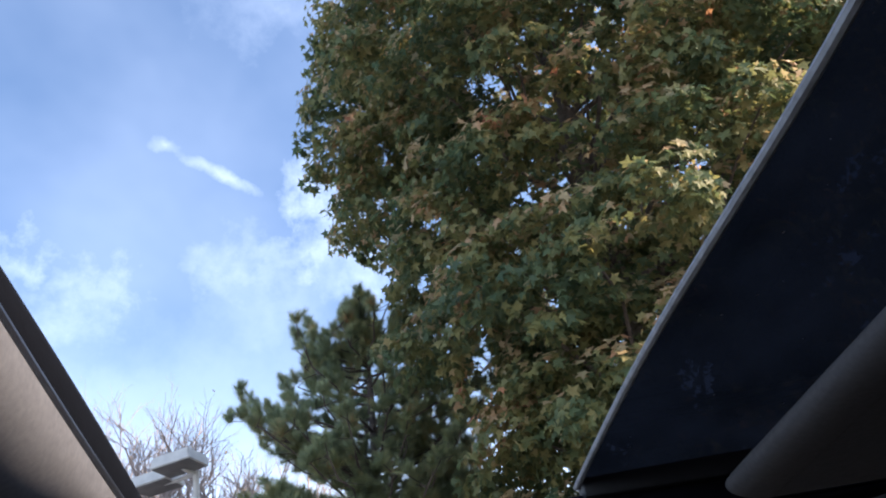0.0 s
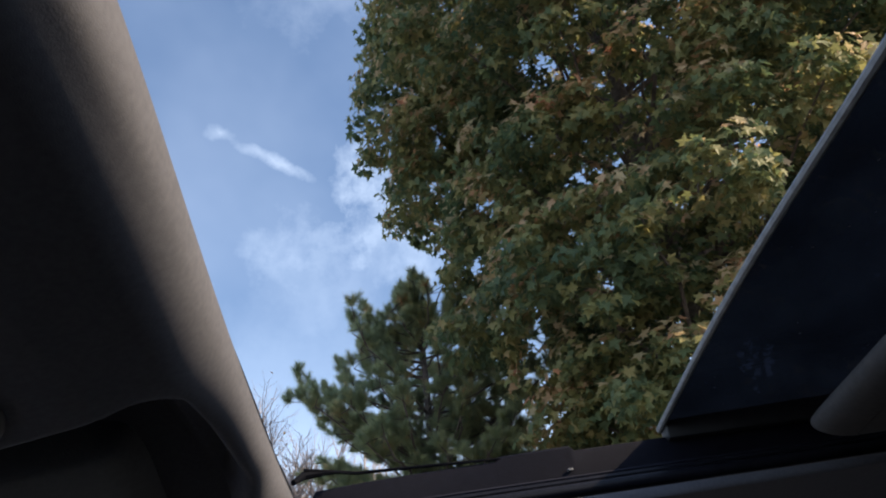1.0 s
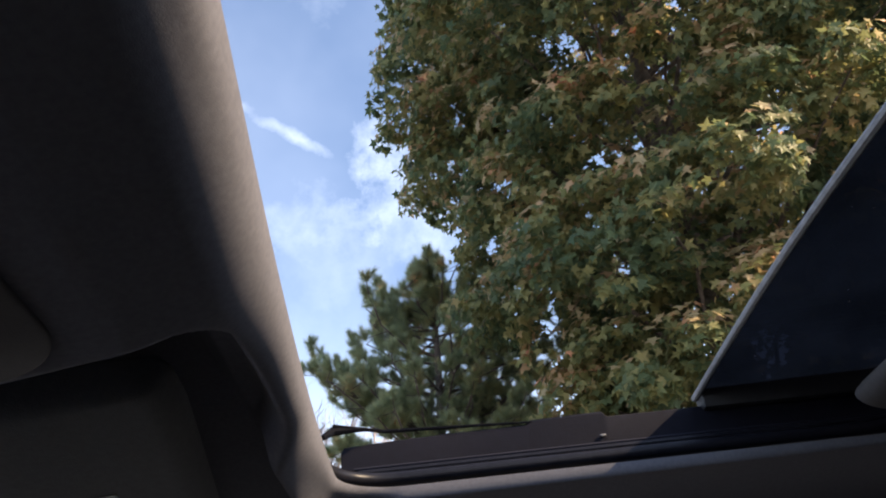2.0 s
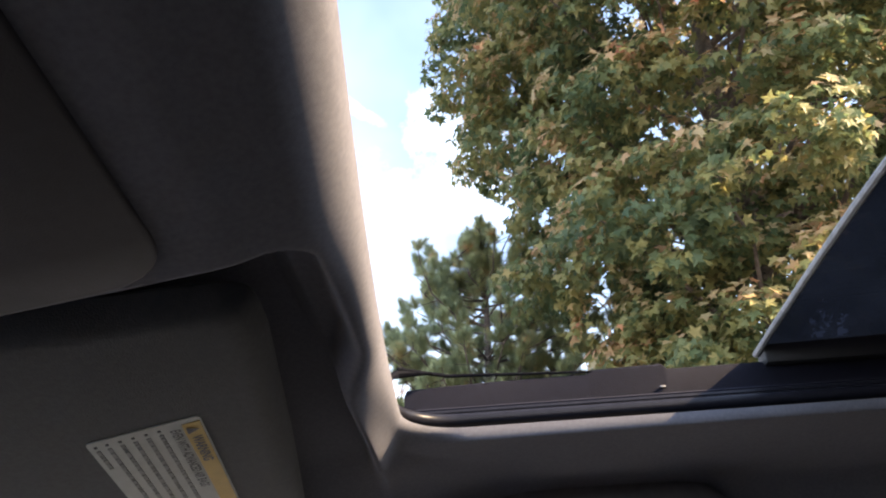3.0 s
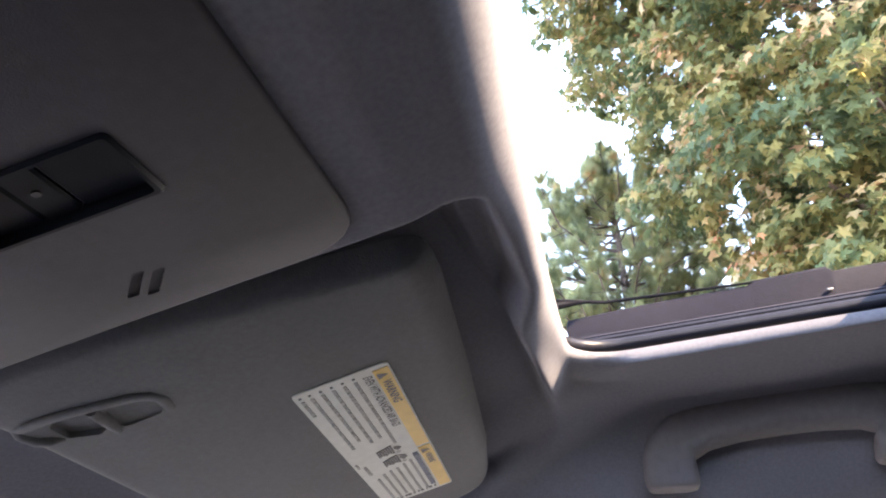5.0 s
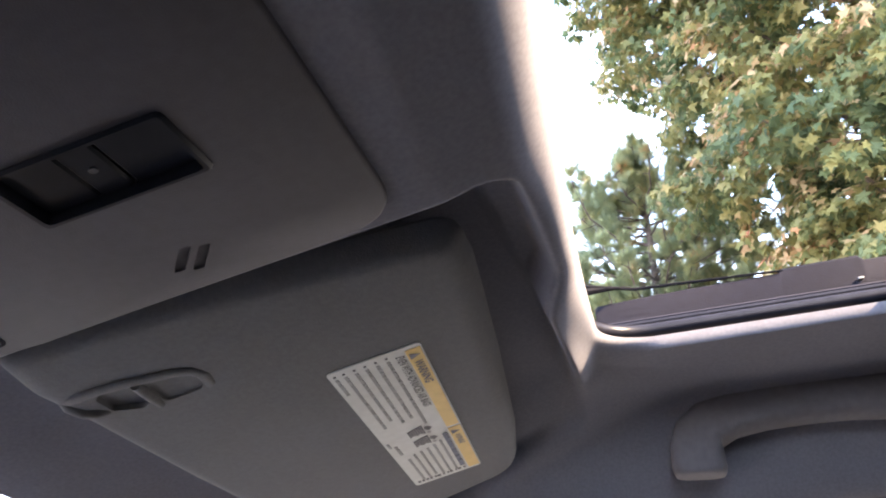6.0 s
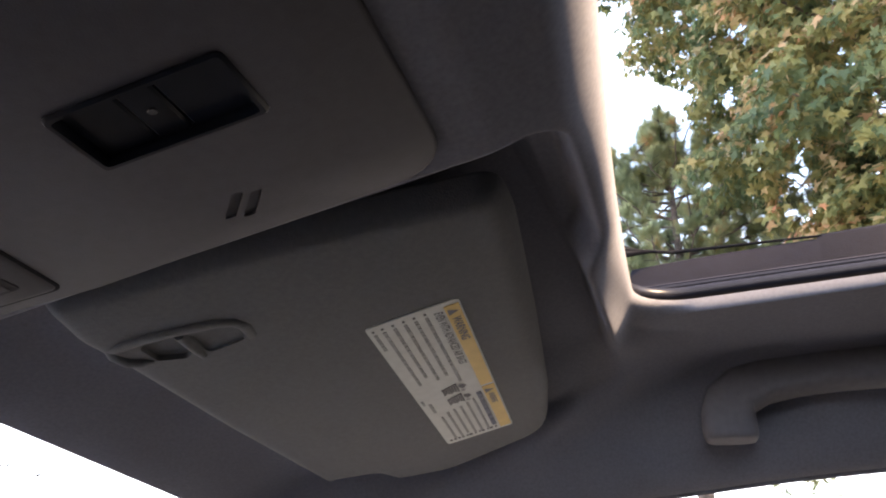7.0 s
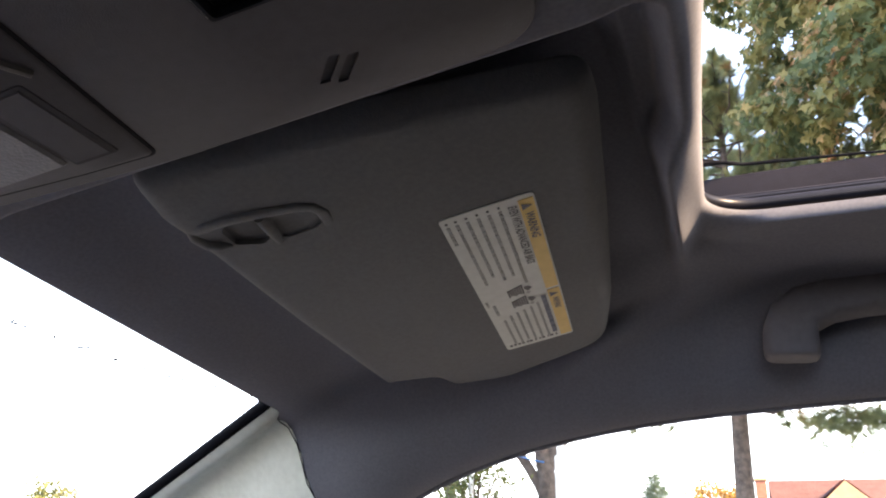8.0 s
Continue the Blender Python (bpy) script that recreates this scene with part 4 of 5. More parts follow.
map_light = thing("map_light", "grey plastic map light unit with a frosted lens", "map light")
GROOVE = rounded([(-0.0890, 0.2205, 0.005), (0.0, 0.2198, 0.1), (0.0890, 0.2268, 0.005), (0.0868, 0.262, 0.05), (0.0805, 0.318, 0.01), (-0.0805, 0.318, 0.01)], 6)
# a flush dark plate paints the shade of the gap round the unit
part("groove", slab(GROOVE, console_face, [(0.0, -0.0004), (0.0, 0.002)]), M_GAP_SHADE, map_light, "dark plate painting the shade of the gap round the unit")
bm = slab(inset(GROOVE, 0.0016), console_face, [(0.0014, -0.0016), (0.0004, -0.0011), (0.0, -0.0003), (0.0, 0.003)])
part("body", bm, M_CONSOLE, map_light)
part("lens", tilted(-0.02, 0.2600, 0.0745, 0.309, -0.0030, 0.004, 0.0012), M_FROST, map_light, "frosted clear lens")
for x0, x1 in ((0.026, 0.0757), (-0.062, -0.008)):
    # darker plate behind each switch paints the shade along its edge
    part("switch_gap_shade", tilted(x0 - 0.0012, 0.2368, x1 + 0.0012, 0.2577, -0.0020, 0.004, 0.0002), M_GAP, map_light)
    part("switch", tilted(x0, 0.2385, x1, 0.2575, -0.0026, 0.004, 0.0014), M_CONSOLE, map_light)
part("slider", tube([Vector((lerp(-0.035, 0.022, k / 10), 0.2290 + 0.010 * math.sin(k / 10 * math.pi), console_face(0, 0.229 + 0.010 * math.sin(k / 10 * math.pi)) - 0.0014)) for k in range(11)], 0.0020, 8), M_TRIM, map_light, "curved dark slider edge")

# ================= grab handle =================
handle = thing("grab_handle", "grey plastic grab handle over the passenger's side window", "grab handle")


def handle_x(z):
    return 0.545 - 0.30 * (z - 1.28)


line = []
for y, z in ((-0.043, 1.2725), (-0.0435, 1.282), (-0.047, 1.2925), (-0.056, 1.3015), (-0.074, 1.3068), (-0.10, 1.3090), (-0.131, 1.3095), (-0.163, 1.3088), (-0.191, 1.3070), (-0.208, 1.303), (-0.216, 1.293), (-0.2185, 1.283), (-0.2185, 1.2725)):
    line.append((handle_x(z) - 0.010, y, z))
bm = bmesh.new()
rings = []
for k, p in enumerate(line):
    a, b = Vector(line[max(0, k - 1)]), Vector(line[min(len(line) - 1, k + 1)])
    d = (b - a).normalized()
    side = Vector((1, 0, -0.35)).normalized()
    up = d.cross(side).normalized()
    wide = (0.0215, 0.0213, 0.0205, 0.0190, 0.0172, 0.0162, 0.0160)[min(k, 12 - k)]
    deep = (0.019, 0.0185, 0.0165, 0.0145, 0.0135, 0.013, 0.013)[min(k, 12 - k)]
    ring = []
    for t in (2 * math.pi * q / 16 for q in range(16)):
        c, s = math.cos(t), math.sin(t)
        ring.append(bm.verts.new(Vector(p) + wide * math.copysign(abs(c) ** 0.55, c) * up + deep * math.copysign(abs(s) ** 0.55, s) * side))
    rings.append(ring)
for r, q in zip(rings, rings[1:]):
    for k in range(16):
        bm.faces.new((r[k], r[(k + 1) % 16], q[(k + 1) % 16], q[k]))
for end in (rings[0], rings[-1]):
    mid = sum((v.co for v in end), Vector()) / 16
    lower = [[bm.verts.new(mid + (v.co - mid) * shrink + Vector((0, 0, 0.32 * (v.co.x - mid.x) * shrink * min(1.0, drop / 0.007) - drop))) for v in end] for shrink, drop in ((0.992, 0.0025), (0.972, 0.0052), (0.935, 0.0072), (0.875, 0.0084), (0.78, 0.0089), (0.6, 0.0091), (0.3, 0.0092))]
    for r, q in zip([end] + lower, lower):
        for k in range(16):
            bm.faces.new((r[k], r[(k + 1) % 16], q[(k + 1) % 16], q[k]))
    bm.faces.new(lower[-1])
part("grip", bm, M_HANDLE, handle)
for y in (-0.043, -0.2185):
    part("foot", box(0.548, y - 0.016, 1.270, 0.580, y + 0.016, 1.292, 0.006, 3), M_HANDLE, handle)

# ================= outdoors =================
# ground stays out of view; its pale cool tone is set to light the cabin
bm = bmesh.new()
R0 = 2500
rings = []
for r in (3, 8, 20, 60, 200, 700, R0):
    rings.append([bm.verts.new((r * math.cos(a), r * math.sin(a), 0.12 * math.sin(3 * a + r) if 20 < r < 300 else 0.0)) for a in (2 * math.pi * k / 48 for k in range(48))])
bm.faces.new(rings[0])
for r, q in zip(rings, rings[1:]):
    for k in range(48):
        bm.faces.new((r[k], r[(k + 1) % 48], q[(k + 1) % 48], q[k]))
tagged(part("ground", bm, M_GROUND), "unseen tarmac stretching away from the car, pale to bounce light in", "ground", kind="structure")


def frames(n, rnd, tilt, up=(0, 0, 1)):
    """n random turns, as rows of three axes, leaning by about tilt from facing up."""
    nrm = np.array(up) + rnd.normal(0, tilt, (n, 3))
    nrm /= np.linalg.norm(nrm, axis=1)[:, None]
    ref = rnd.normal(0, 1, (n, 3))
    a = np.cross(nrm, ref)
    a /= np.linalg.norm(a, axis=1)[:, None] + 1e-9
    b = np.cross(nrm, a)
    return a, b, nrm


def stamp(places, sizes, axes, verts, tris):
    """Copies of one small mesh at many places, as one array."""
    verts, tris = np.asarray(verts, float), np.asarray(tris)
    a, b, c = axes
    v = places[:, None] + sizes[:, None, None] * (verts[None, :, :1] * a[:, None] + verts[None, :, 1:2] * b[:, None] + verts[None, :, 2:] * c[:, None])
    f = tris[None] + (np.arange(len(places)) * len(verts))[:, None, None]
    return v.reshape(-1, 3), f.reshape(-1, tris.shape[1])


def maple_leaf():
    """A five-lobed leaf one unit long, slightly folded, its lobes pointed."""
    half = [(0.0, 0.05), (0.42, -0.03), (0.30, 0.20), (0.72, 0.47), (0.24, 0.52), (0.0, 1.08)]
    pts = half + [(-x, y) for x, y in half[-2:0:-1]]
    v = [(0.0, 0.40, -0.04)] + [(x, y, 0.10 * abs(x) - 0.14 * (y - 0.4) ** 2 - 0.20 * abs(x) ** 2) for x, y in pts]
    n = len(pts)
    return v, [(0, 1 + k, 1 + (k + 1) % n) for k in range(n)]


def oval_leaf():
    v = [(0, 0, 0), (0.26, 0.35, 0.05), (0.0, 1.0, -0.05), (-0.26, 0.35, 0.05)]
    return v, [(0, 1, 2), (0, 2, 3)]


class Wood:
    """Gathers tapered limbs into one mesh."""

    def __init__(self):
        self.v, self.f = [], []

    def limb(self, pts, r0, r1, segs=7):
        n = len(pts)
        side = None
        for i, p in enumerate(pts):
            p = Vector(p)
            d = (Vector(pts[min(i + 1, n - 1)]) - Vector(pts[max(i - 1, 0)])).normalized()
            if side is None:
                side = d.cross(Vector((0.3, 0.2, 1)) if abs(d.z) < 0.95 else Vector((1, 0, 0))).normalized()
            side = (side - d * side.dot(d)).normalized()
            up = d.cross(side)
            r = lerp(r0, r1, i / (n - 1))
            for k in range(segs):
                t = 2 * math.pi * k / segs
                q = p + r * (1 + 0.12 * noise.noise(p * 3 + Vector((k, 0, 0)))) * (math.cos(t) * side + math.sin(t) * up)
                self.v.append(tuple(q))
        base = len(self.v) - n * segs
        for i in range(n - 1):
            for k in range(segs):
                a, b = base + i * segs + k, base + i * segs + (k + 1) % segs
                self.f.append((a, b, b + segs, a + segs))

    def done(self, name, mat, parent):
        return raw(name, self.v, self.f, mat, parent, smooth=True)


def bent(a, b, sag, rng, n=7, wob=0.05):
    """A limb's line from a to b, bowed by sag, a little crooked."""
    a, b = Vector(a), Vector(b)
    L = (b - a).length
    out = []
    for k in range(n):
        t = k / (n - 1)
        j = wob * L * math.sin(t * math.pi)
        out.append(a.lerp(b, t) + Vector((rng.uniform(-j, j), rng.uniform(-j, j), sag * L * math.sin(t * math.pi) + rng.uniform(-j, j))))
    return out


# ---- maple ----
def build_maple():
    tree = thing("maple_tree", "large maple tree turning from green to yellow-brown in autumn", "tree")
    rng, rnd = random.Random(11), np.random.default_rng(11)
    base = Vector((10.0, -4.3, 0))
    wood = Wood()
    wood.limb([base + Vector((0.05 * math.sin(k), 0.06 * math.cos(1.7 * k), z)) for k, z in enumerate(np.linspace(-0.1, 15.0, 18))], 0.36, 0.05, 12)
    # how far the crown reaches at each height, fitted to its outline from the camera
    tall = (2.6, 3.2, 4.4, 4.9, 5.75, 6.0, 6.4, 6.75, 6.95, 7.3, 7.42, 8.1, 8.25, 8.6, 8.8, 9.35, 9.7, 10.6, 12.0, 13.9, 15.5, 17.0, 18.0)
    wide = (2.0, 2.5, 2.85, 2.95, 2.95, 3.4, 3.75, 3.65, 3.15, 3.2, 3.65, 3.6, 3.8, 3.8, 4.2, 4.15, 4.55, 4.52, 4.28, 4.05, 3.4, 2.4, 1.0)

    def girth(z):
        return np.interp(z, tall, wide)

    # sky gaps cut along the camera's sight lines: y and z half way through the crown, and their radius
    sight_gaps = ((-2.85, 6.43, 0.15), (-1.77, 5.78, 0.16), (-1.72, 5.55, 0.13), (-1.66, 5.30, 0.13), (-1.80, 6.02, 0.09), (-2.85, 8.26, 0.10), (-2.72, 8.20, 0.07), (-2.29, 9.23, 0.09), (-2.35, 9.02, 0.06), (-3.11, 10.38, 0.11), (-4.81, 11.33, 0.15), (-4.14, 5.94, 0.04), (-3.2, 8.3, 0.08), (-1.2, 7.0, 0.13), (-3.9, 10.2, 0.08), (-1.5, 8.0, 0.05), (-2.1, 6.6, 0.05), (-3.4, 7.2, 0.06))

    clumps, boughs, tries = [], [], 0
    low = [Vector(p) for p in ((9.6, -1.25, 6.45), (9.3, -1.75, 6.20), (9.7, -1.60, 6.75), (9.2, -2.15, 6.55), (9.5, -1.95, 5.65), (9.1, -2.30, 5.30), (9.5, -2.05, 4.95), (9.2, -2.70, 5.75), (9.3, -2.60, 4.75), (9.0, -3.10, 5.35), (9.3, -1.35, 7.75), (9.5, -1.85, 7.45), (9.9, -1.15, 8.45), (9.8, -0.62, 9.05), (9.9, -0.25, 9.85), (9.8, -0.28, 10.6), (9.9, -0.42, 11.4), (9.8, -0.55, 12.2), (9.9, -0.62, 13.0), (9.8, -0.80, 13.8), (8.9, -3.35, 6.25), (8.8, -3.65, 5.85), (8.6, -4.0, 6.6), (8.7, -3.5, 7.1), (9.2, -1.0, 9.6), (9.2, -1.1, 10.9), (9.2, -1.2, 12.0), (9.2, -1.3, 13.2))]
    while len(boughs) < 345 and tries < 60000:
        tries += 1
        az, z = rng.uniform(0, 2 * math.pi), rng.uniform(2.9, 15.4)
        if math.cos(az) > 0.25 and rng.random() < 0.93 and not low:
            continue
        rad = rng.uniform(0.25, 1.0) ** 0.45
        out = Vector((math.cos(az), math.sin(az), 0))
        p = Vector((base.x, base.y, z)) + out * (max(0.1, float(girth(z)) * (1.22 if az > math.pi and z > 7 else 1.0) - 0.48) * rad)
        if low:
            p = low.pop()
            out = Vector((p.x - base.x, p.y - base.y, 0)).normalized()
        elif any((p - q).length < 0.92 for q, _ in boughs):
            continue
        boughs.append((p, out))
        if rng.random() < 0.22:
            a = Vector((base.x, base.y, max(2.6, p.z - 1.0 - 0.35 * float(girth(z)) * rad)))
            wood.limb(bent(a, p, 0.08, rng), 0.055, 0.010, 6)
        for _ in range(rng.randint(7, 10)):
            o = Vector((rng.gauss(0, 1), rng.gauss(0, 1), rng.gauss(0, 1))).normalized()
            q = p + Vector((o.x * 0.66, o.y * 0.66, o.z * 0.46)) * rng.uniform(0.55, 1.0)
            clumps.append((q, (out * 0.8 + o * 0.7).normalized(), o.z))
    wood.limb(bent((base.x, base.y, 5.3), (8.85, -2.75, 6.62), 0.02, rng, 8, 0.03), 0.045, 0.015, 8)
    places, ups, high = [], [], []
    for p, d, top in clumps:
        n = rng.randint(44, 60)
        w, h = rng.uniform(0.26, 0.42), rng.uniform(0.15, 0.25)
        q = rnd.normal(0, 1, (n, 3))
        q /= np.linalg.norm(q, axis=1)[:, None]
        q *= (rnd.uniform(0.35, 1.0, n) ** 0.5)[:, None]
        q[:, 2] = np.where(q[:, 2] < -0.3, q[:, 2] * 0.4, q[:, 2])
        out = np.array([d.x, d.y, 0.0])
        off = q * np.array([w, w, h])
        off[:, 2] -= 0.35 * np.abs(off @ out)
        places.append(np.array(p) + off)
        ups.append(np.tile(np.array([d.x * 0.9, d.y * 0.9, 0.45 + 0.5 * d.z]), (n, 1)) + 0.5 * q)
        high.append(q[:, 2] + 0.8 * top + 0.5 * (q @ out))
    places, ups, high = np.concatenate(places), np.concatenate(ups), np.concatenate(high)
    # leaves past the fitted outline or on the sight lines through the gaps are dropped
    rel = places - np.array(base)
    far = np.hypot(rel[:, 0], rel[:, 1])
    keep = far < girth(places[:, 2]) + np.where(rel[:, 1] > 0.6 * far, 0.13, 0.45) + rnd.normal(0, 0.07, len(far))
    keep |= rel[:, 1] < 0
    for y, z, r in sight_gaps:
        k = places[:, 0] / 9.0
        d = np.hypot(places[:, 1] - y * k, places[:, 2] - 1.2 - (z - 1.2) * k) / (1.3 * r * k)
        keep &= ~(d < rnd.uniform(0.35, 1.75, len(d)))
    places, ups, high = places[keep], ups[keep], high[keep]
    nrm = ups + rnd.normal(0, 0.62, ups.shape)
    nrm /= np.linalg.norm(nrm, axis=1)[:, None]
    hang = np.array([0, 0, -1.0]) + rnd.normal(0, 0.75, nrm.shape)
    b = hang - nrm * (hang * nrm).sum(1)[:, None]
    b /= np.linalg.norm(b, axis=1)[:, None]
    a = np.cross(b, nrm)
    size = rnd.uniform(0.088, 0.158, len(places))
    # upper, outer leaves take the paler material, so sunlit tops are put into colour
    topmost = high + rnd.normal(0, 0.45, len(high)) > 1.02
    for name, pick, mat, text in (("crown", ~topmost, M_MAPLE, "dense lobed leaves, dark green to olive"), ("turned_and_lit_leaves", topmost, M_TURNED_LIT, "pale tan and rust leaves on the sprays' tops, part autumn colour, part painted sunlight")):
        v, f = stamp(places[pick], size[pick], (a[pick], b[pick], nrm[pick]), *maple_leaf())
        tagged(raw(name, v, f, mat, tree, text), kind="stuff")
    wood.done("trunk", M_BARK, tree)
    return tree


build_maple()


# ---- pine ----
def needle_tuft(rnd, n=64, width=0.021, long=0.50):
    """A short plume of needles round a twig's end, one unit long."""
    v, f = [], []
    for k in range(n):
        t = k / n
        ang = k * 2.4
        lean = lerp(1.45, 0.25, t ** 1.3)
        root = np.array([0, 0, t * 0.50])
        d = np.array([math.sin(lean) * math.cos(ang), math.sin(lean) * math.sin(ang), math.cos(lean)])
        s = np.cross(d, (0.3, 0.5, 0.8))
        s /= np.linalg.norm(s)
        L = long * rnd.uniform(0.75, 1.2)
        i = len(v)
        v += [root - width * s, root + width * s, root + d * L]
        f.append((i, i + 1, i + 2))
    return np.array(v), np.array(f)


def build_pine():
    tree = thing("pine_tree", "bushy blue-green pine with a scaly brown trunk", "tree")
    rng, rnd = random.Random(5), np.random.default_rng(5)
    wood = Wood()

    def stem(z):
        return Vector((12.4 + 0.05 * math.sin(z), lerp(-0.11, -0.44, sstep(1, 9, z)), z))

    wood.limb([stem(z) for z in np.linspace(-0.1, 8.7, 16)], 0.165, 0.025, 12)
    tips, dirs, sizes = [], [], []

    def tuft(p, d, s):
        tips.append(tuple(p))
        dirs.append(tuple(d))
        sizes.append(s)

    def reach(z):
        pts = [(2.6, 1.5), (3.4, 2.0), (5, 2.35), (6.0, 2.3), (6.4, 2.35), (7.0, 2.55), (7.5, 2.6), (7.9, 1.7), (8.4, 1.3), (8.8, 1.0), (9.2, 0.5)]
        return float(np.interp(z, [p[0] for p in pts], [p[1] for p in pts]))

    # the crown's top outline, fitted to the camera's view: leaders and the clefts between them
    across = (-3.0, -2.0, -1.4, -1.12, -1.0, -0.9, -0.76, -0.62, -0.55, -0.46, -0.38, -0.28, -0.08, 0.06, 0.25, 0.42, 0.52, 0.66, 0.76, 0.84, 1.00, 1.10, 1.22, 1.40, 1.58, 1.74, 1.88, 2.0, 2.15)
    heads = (7.0, 8.0, 8.45, 8.60, 8.90, 8.82, 8.32, 8.42, 9.00, 9.18, 8.98, 9.14, 8.98, 8.62, 8.48, 8.62, 8.82, 8.92, 8.60, 7.62, 7.52, 7.76, 7.68, 7.36, 7.34, 7.66, 7.76, 7.5, 6.9)

    def inside(p):
        return p.z + 0.10 < float(np.interp(p.y + 0.10, across, heads))

    def puff(p, out, count, wide):
        """A rounded bunch of plumes on short shoots."""
        for _ in range(count):
            d = (out * 0.5 + Vector((rng.gauss(0, 0.65), rng.gauss(0, 0.65), 0.55 + rng.gauss(0, 0.45)))).normalized()
            tip = p + d * rng.uniform(0.0, wide)
            if inside(tip + Vector((0, 0, 0.12))):
                tuft(tip - d * 0.04, (d + Vector((0, 0, 0.35))).normalized(), rng.uniform(0.19, 0.28))

    top = 3.45
    while top < 9.05:
        low = top < 3.9
        for k in range(9):
            if low and k > 2:
                continue
            az = rng.uniform(0, 2 * math.pi) if not low else rng.choice([-1.9, -1.5, -1.2, 2.6, -2.3]) + rng.uniform(-0.2, 0.2)
            # two more boughs in each whorl, on the maple's side, fill the gap in view
            if k > 6:
                az = rng.uniform(-2.1, -1.0)
                if top > 7.6:
                    continue
            if math.cos(az) > 0.2 and rng.random() < 0.6:
                continue
            L = max(0.15, (reach(top) - 0.25) * rng.uniform(0.45, 1.0))
            rise = 0.05 if low else lerp(0.10, 0.55, sstep(4.0, 8.5, top))
            end = stem(top) + Vector((math.cos(az) * L, math.sin(az) * L, -0.22))
            head = float(np.interp(end.y, across, heads)) - 0.30
            end.z = min(end.z, head)
            root = stem(min(8.6, max(2.4, end.z - rise * L)))
            pts = bent(root, end, -0.10, rng, 6, 0.04)
            wood.limb(pts, lerp(0.05, 0.02, top / 9), 0.010, 5)
            out = (end - root).normalized()
            # bunches along the outer part, on side shoots
            m = 2 + int(3.0 * L)
            for q in range(m):
                s = 1.0 if q == m - 1 else lerp(0.30, 1.0, (q + 0.6 * rng.random()) / max(1, m - 0.4))
                i = min(4, int(s * 5))
                p = pts[i].lerp(pts[i + 1], s * 5 - i)
                for side in range(rng.choice((1, 1, 2)) if s < 1 else 3):
                    c = p + Vector((rng.gauss(0, 0.16), rng.gauss(0, 0.16), rng.uniform(0.0, 0.16)))
                    if not inside(c):
                        continue
                    wood.limb([p, c], 0.009, 0.006, 4)
                    puff(c, out, rng.randint(6, 8), 0.10)
        top += rng.uniform(0.20, 0.28)
    # upright leaders, each a narrow sheaf of bunches
    for y, z in ((1.85, 7.74), (1.13, 7.74), (1.42, 7.36), (0.62, 8.90), (0.70, 8.35), (0.45, 8.55), (-0.03, 8.96), (-0.28, 9.13), (-0.46, 9.17), (-0.12, 8.6), (-0.40, 8.7), (-0.98, 8.88), (0.70, 7.9), (0.30, 8.2)):
        p = Vector((12.4 + rng.uniform(-0.15, 0.15), y - 0.09, z - 0.12))
        foot = p + Vector((0, (stem(z).y - y) * 0.18, -0.75))
        wood.limb(bent(stem(min(8.2, z - 0.9 - 0.35 * abs(y + 0.44))), foot, -0.06, rng, 6, 0.03), 0.03, 0.016, 5)
        wood.limb([foot, p], 0.014, 0.006, 5)
        for k in range(9):
            q = foot.lerp(p, k / 8)
            slim = lerp(0.12, 0.025, k / 8)
            for _ in range(4):
                d = Vector((rng.gauss(0, 0.35), rng.gauss(0, 0.35), 0.9)).normalized()
                tuft(q + Vector((rng.gauss(0, slim), rng.gauss(0, slim), -0.16)), d, rng.uniform(0.20, 0.27))
    # low drooping boughs beside the trunk
    for y, z, m in ((-0.74, 3.03, 3), (-0.83, 2.87, 2), (-0.71, 2.84, 1), (-1.12, 2.91, 8), (-1.39, 2.82, 9), (-1.60, 2.78, 8), (-1.50, 2.99, 12), (-1.83, 2.92, 14), (-2.10, 2.90, 14), (-2.4, 2.92, 12), (-1.22, 2.59, 1), (-1.77, 2.51, 1), (0.45, 3.06, 1), (0.78, 2.87, 1), (0.98, 2.94, 2), (1.35, 2.90, 2)):
        p = Vector((12.3 + rng.uniform(-0.1, 0.1), y, z + 0.02))
        wood.limb(bent(stem(3.7), p, 0.10, rng, 6, 0.03), 0.022, 0.006, 5)
        few = m <= 3
        for k in range(5 * m if few else 3 * m):
            d = Vector((rng.gauss(0, 0.6), rng.gauss(0, 0.7), rng.gauss(-0.1, 0.45))).normalized()
            tuft(p + Vector((rng.gauss(0, 0.10), rng.gauss(0, 0.12), rng.gauss(0, 0.06))) * (0.3 if few else 1.0), d, rng.uniform(0.09, 0.14) if few else rng.uniform(0.15, 0.23))
    tips, dirs = np.array(tips), np.array(dirs)
    ref = rnd.normal(0, 1, dirs.shape)
    a = np.cross(dirs, ref)
    a /= np.linalg.norm(a, axis=1)[:, None]
    b = np.cross(dirs, a)
    v, f = stamp(tips, np.array(sizes), (a, b, dirs), *needle_tuft(rnd))
    tagged(raw("crown", v, f, M_NEEDLE, tree, "blue-green needle tufts with a few rusty ones"), kind="stuff")
    wood.done("trunk", M_PINEBARK, tree)


build_pine()


